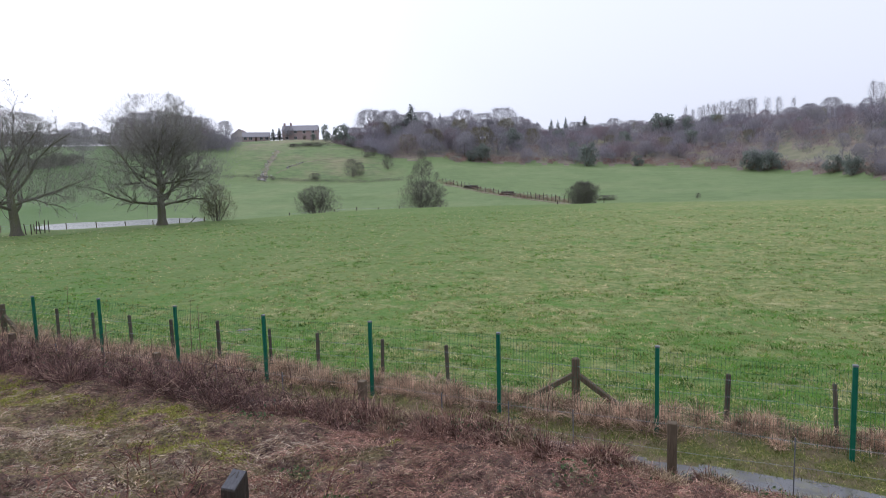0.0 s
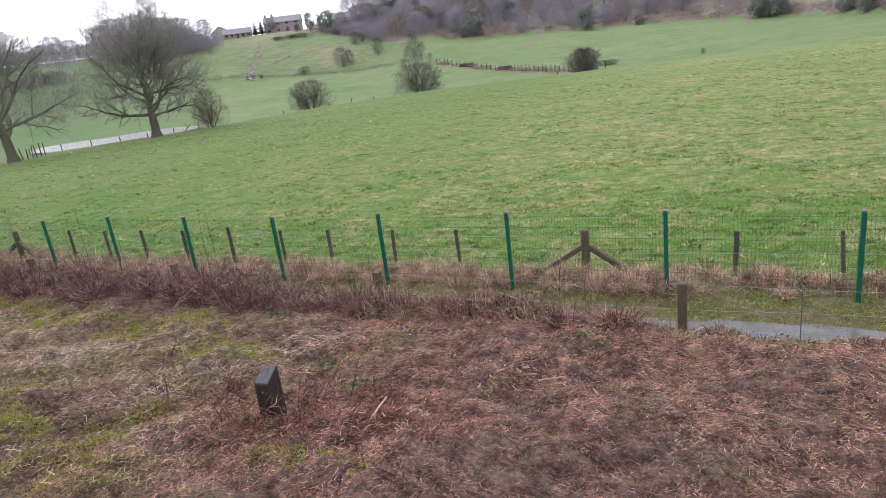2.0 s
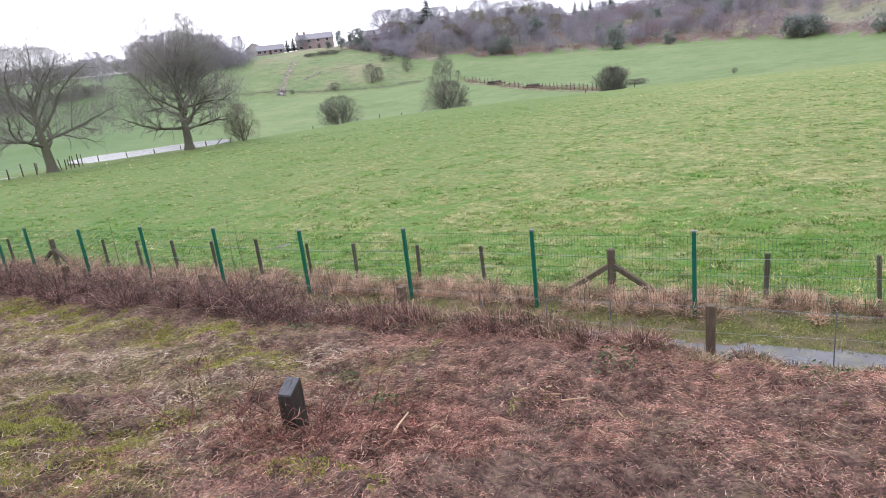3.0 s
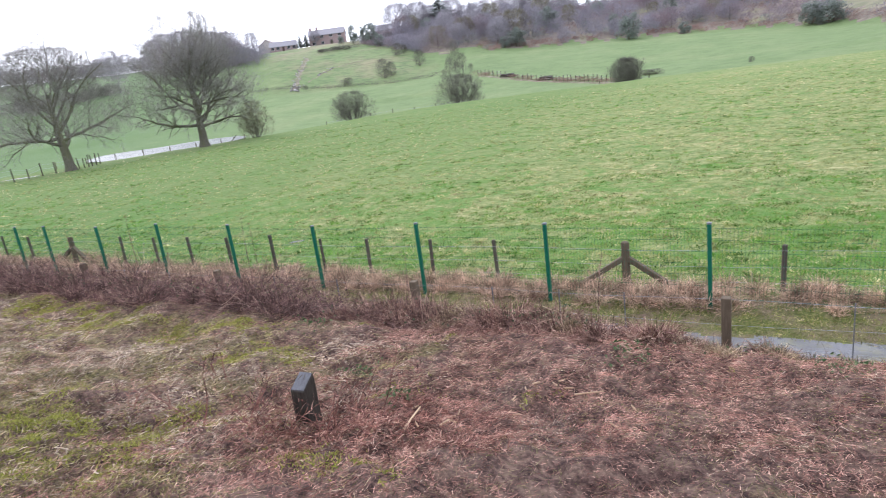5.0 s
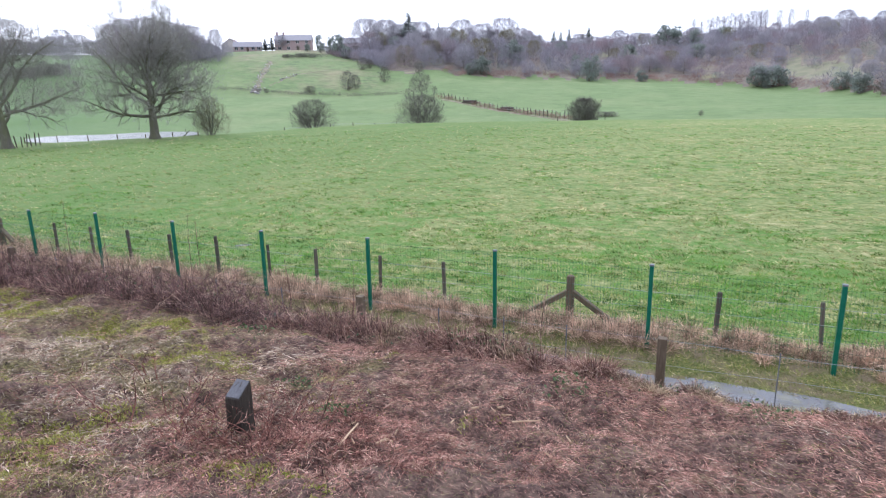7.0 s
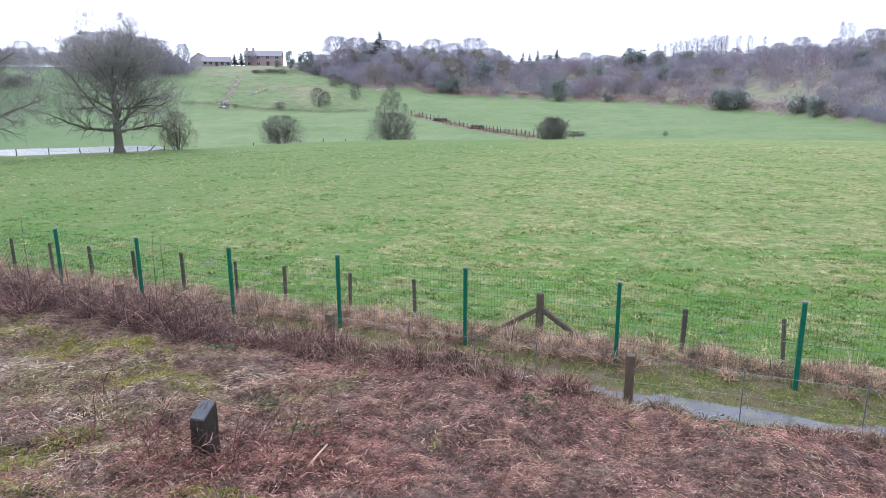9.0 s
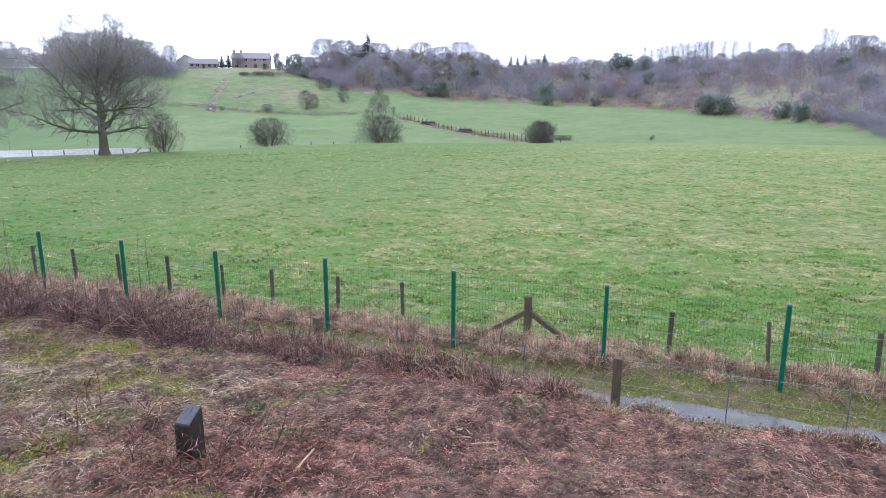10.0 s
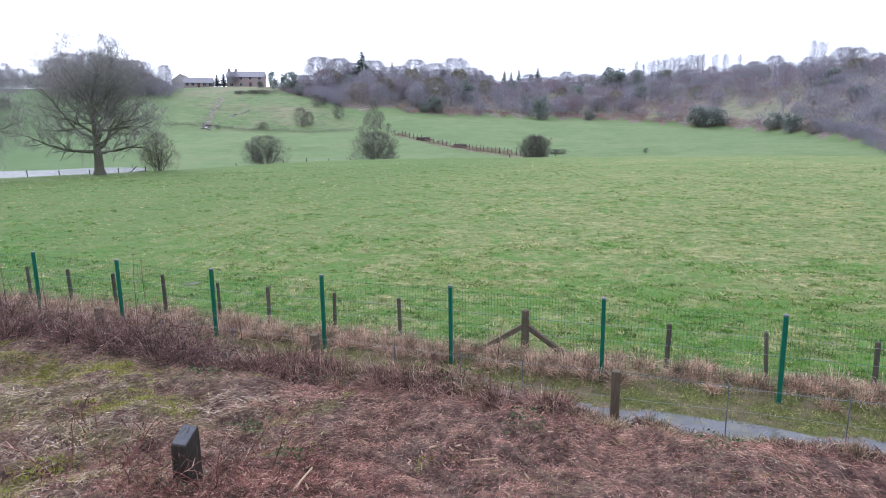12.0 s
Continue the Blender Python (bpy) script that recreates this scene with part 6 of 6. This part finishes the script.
# pasture grass: tufts, taller and greener in lush patches, thinning with distance
def pasture(count, per, r0, r1, tall, wide, blade, mat, seed, label, lush=0.0, clear=0.0):
    g = np.random.default_rng(seed)
    r = np.exp(g.uniform(math.log(r0), math.log(r1), count))
    a = np.radians(g.uniform(-74, 24, count))
    cx, cy = r * np.sin(a), r * np.cos(a)
    f = fbm(cx, cy, 1.6, 19 if lush else seed) + lush * smooth(22, 11, cy) + g.normal(0, 0.03, count)
    keep = (cy > 10.6) & (f > clear)
    cx, cy, r, f = cx[keep], cy[keep], r[keep], f[keep]
    n = len(cx)
    k = np.repeat(np.arange(n), per)
    N = n * per
    size = g.uniform(0.6, 1.4, n)
    b = g.uniform(0, 2 * np.pi, N)
    rr = wide * size[k] * np.sqrt(g.random(N))
    x, y = cx[k] + rr * np.cos(b), cy[k] + 0.6 * rr * np.sin(b)
    b = b + g.normal(0, 0.8, N)
    t = np.radians(g.uniform(20, 80, N))
    D = np.stack([np.cos(b) * np.cos(t), np.sin(b) * np.cos(t), np.sin(t)], 1)
    h = g.uniform(*tall, N) * size[k] * (0.7 + 0.8 * np.clip(f[k] - 0.3, 0, 0.6))
    return ribbons("pasture_grass", np.stack([x, y, land(x, y) - 0.005], 1), D, h, blade * (0.5 + r[k] / 30) * g.uniform(0.7, 1.4, N), 1, 0.25, mat, label, "grass", g)


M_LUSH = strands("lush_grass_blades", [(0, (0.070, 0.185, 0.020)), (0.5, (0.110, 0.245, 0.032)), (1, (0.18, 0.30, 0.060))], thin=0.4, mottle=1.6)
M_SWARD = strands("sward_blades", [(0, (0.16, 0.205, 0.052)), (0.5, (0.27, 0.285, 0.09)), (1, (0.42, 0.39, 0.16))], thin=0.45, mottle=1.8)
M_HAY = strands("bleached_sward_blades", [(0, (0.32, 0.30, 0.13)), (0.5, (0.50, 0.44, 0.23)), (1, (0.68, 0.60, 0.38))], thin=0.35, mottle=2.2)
pasture(14000, 9, 10.6, 75, (0.05, 0.12), 0.10, 0.011, M_SWARD, 201, "short tufted green pasture grass")
pasture(20000, 8, 10.6, 85, (0.05, 0.11), 0.09, 0.011, M_HAY, 202, "bleached wisps among the pasture grass", clear=0.47)
pasture(16000, 10, 10.6, 80, (0.06, 0.14), 0.12, 0.013, M_LUSH, 203, "lush dark green tufts in the pasture", 0.20, 0.53)


def build_sticks():
    M_PALE = timber("split_pale_wood", (0.42, 0.28, 0.16), (0.66, 0.50, 0.34), 0.7, (0.1, 1, 1))
    for x, y, turn, ln, w in ((-2.30, 3.32, 90, 0.28, 0.020), (-1.77, 4.52, 30, 0.07, 0.016), (-1.62, 4.58, 150, 0.06, 0.014), (-1.5, 4.6, 10, 0.08, 0.014), (-1.91, 4.33, 80, 0.06, 0.014), (-1.84, 4.44, 120, 0.05, 0.012), (-2.12, 3.48, 60, 0.09, 0.014), (-2.25, 3.3, 140, 0.07, 0.014), (-2.5, 3.2, 20, 0.06, 0.012), (-2.24, 3.92, 100, 0.07, 0.014), (-2.45, 4.54, 160, 0.09, 0.012), (-1.74, 3.96, 20, 0.06, 0.012), (-0.89, 4.28, 130, 0.08, 0.014), (-0.95, 3.87, 150, 0.07, 0.014), (-1.58, 4.66, 40, 0.06, 0.014), (-2.2, 3.7, 20, 0.10, 0.010), (-2.1, 3.55, 175, 0.08, 0.012), (-2.55, 3.75, 60, 0.07, 0.012), (-1.3, 4.5, 15, 0.24, 0.012), (-1.9, 4.2, 70, 0.05, 0.012)):
        bm = bmesh.new()
        m = pose(0, 0, 0.03, 0, -7, 0)
        box(bm, (-ln / 2, -w / 2, -0.006), (ln / 2, w / 2, 0.008), 0.003, m)
        for v in bm.verts:
            if v.co.x > ln * 0.3:
                v.co.y *= 0.35
        ob = part("wood_splinter", bm, M_PALE)
        ob.matrix_world = pose(x, y, on(x, y) + 0.015, 0, 0, turn)
        tagged(ob, "pale freshly split wood splinter lying on the litter", "splinter", "splinters on the bank")


build_sticks()


def build_sapling(x, y, h, seed, label):
    cfg = [dict(segs=7, wander=0.16, up=-0.10, sides=4, kids=6, limb=h * 0.5, angle=50, taper=0.8, thick=0.6, **{"from": 0.2}),
           dict(segs=4, wander=0.2, up=-0.06, floor=0.01, sides=3, kids=4, ratio=0.5, angle=45, taper=0.8, twigr=0.0034, **{"from": 0.2}),
           dict(segs=2, wander=0.15, up=0.02, floor=0.01)]
    R = random.Random(seed)
    w = Wood()
    for k in range(3):
        grow(w, R, Vector((R.uniform(-0.05, 0.05), R.uniform(-0.05, 0.05), -0.05)), Vector((R.uniform(-0.9, 0.9), R.uniform(-0.9, 0.9), 1)).normalized(), h * R.uniform(0.7, 1.2), 0.006, 0, cfg)
    t = tagged(base_at("bramble_plant", x, y, on(x, y)), label, "plant")
    from_arrays("stem", w.v, w.f, M_TANGLE, t)
    from_arrays("twig", w.tv, w.tf, M_TANGLE, t)["kind"] = "stuff"


def build_patch(name, x, y, r, n, tilt, length, width, mat, label, category, seed, lift=0.05):
    """A small heap of leaves or fronds about one spot."""
    g = np.random.default_rng(seed)
    px, py = x + g.normal(0, r * 0.5, n), y + g.normal(0, r * 0.5, n)
    P = np.stack([px, py, land(px, py) + g.uniform(0, lift, n)], 1)
    return ribbons(name, P, headings(g, n, *tilt), g.uniform(*length, n), g.uniform(*width, n), 2, 0.5, mat, label, category, g)


M_FROND = strands("rusty_fronds", [(0, (0.16, 0.075, 0.055)), (0.5, (0.29, 0.145, 0.105)), (1, (0.48, 0.30, 0.22))], thin=0.15)
for k, (x, y, r) in enumerate(((-3.0, 3.4, 0.34), (-2.6, 3.15, 0.3), (-3.35, 3.0, 0.25), (-3.1, 2.8, 0.3), (-2.5, 3.6, 0.3))):
    build_patch("bracken_litter", x, y, r, 150, (-5, 35), (0.03, 0.10), (0.006, 0.016), M_FROND, "crushed rusty bracken fronds on the bank", "bracken", 700 + k)
for k, (x, y, r) in enumerate(((-2.8, 3.9, 0.18), (-3.6, 4.4, 0.2), (-1.1, 5.3, 0.22), (-5.0, 5.4, 0.3), (0.6, 5.5, 0.25))):
    build_patch("bramble_leaves", x, y, r, 70, (-15, 40), (0.025, 0.05), (0.018, 0.03), M_GLEAF, "green bramble leaves creeping over the bank", "leaves", 720 + k, 0.12)

build_sapling(-3.95, 3.15, 0.55, 1, "thin thorny bare stems beside a cut post")
build_sapling(-3.15, 3.35, 0.45, 2, "thin reddish bramble stems beside a cut post")
build_sapling(-3.3, 3.9, 0.4, 3, "bare arching bramble stems behind a cut post")
build_sapling(-4.6, 3.6, 0.45, 4, "thin bare stems growing from the mossy bank")


for k, (x, y, h) in enumerate(((-3.5, 3.1, 0.5), (-3.2, 3.05, 0.55), (-3.05, 3.2, 0.5), (-3.55, 3.45, 0.5), (-2.85, 2.9, 0.45), (-3.3, 2.95, 0.45), (-3.9, 2.75, 0.6), (-3.65, 3.0, 0.7), (-3.4, 2.8, 0.5), (-2.9, 3.1, 0.6), (-2.75, 3.5, 0.6), (-4.9, 2.9, 0.5))):
    build_sapling(x, y, h, 20 + k, "dark thorny bramble shoots arching over the litter")


def build_tall_stalk(x, y, h, seed, lean, label):
    """A dead seed stalk: one upright stem with short side sprigs near its tip."""
    R = random.Random(seed)
    w = Wood()
    pts = [Vector((lean * t * t, 0.02 * math.sin(5 * t), h * t - 0.05)) for t in (0, 0.25, 0.5, 0.75, 1.0)]
    w.tube(pts, [0.008, 0.007, 0.006, 0.004, 0.002], 5)
    for k in range(26):
        t = R.uniform(0.45, 1.0)
        p = Vector((lean * t * t, 0.02 * math.sin(5 * t), h * t - 0.05))
        d = Vector((R.gauss(0, 0.5), R.gauss(0, 0.5), 1)).normalized()
        w.twig([p, p + d * R.uniform(0.05, 0.16)], 0.006, R)
    t = tagged(base_at("dead_stalk", x, y, on(x, y)), label, "dead stalk", "tall dead stalks by the fence")
    from_arrays("stem", w.v, w.f, M_BRAMBLE, t)
    from_arrays("seed_head", w.tv, w.tf, M_BRAMBLE, t)["kind"] = "stuff"


for k, (x, y, h, lean) in enumerate(((-13.5, 8.85, 1.80, 0.10), (-9.75, 8.85, 1.75, 0.12), (-9.55, 8.9, 1.6, 0.06), (-12.2, 8.8, 1.2, 0.05), (-7.2, 8.8, 1.1, -0.05), (-5.9, 8.95, 0.9, 0.08), (-2.4, 9.1, 1.0, 0.12), (-16.0, 8.8, 1.5, 0.1))):
    build_tall_stalk(x, y, h, 300 + k, lean, "tall thin dead brown stalk beside the mesh fence")
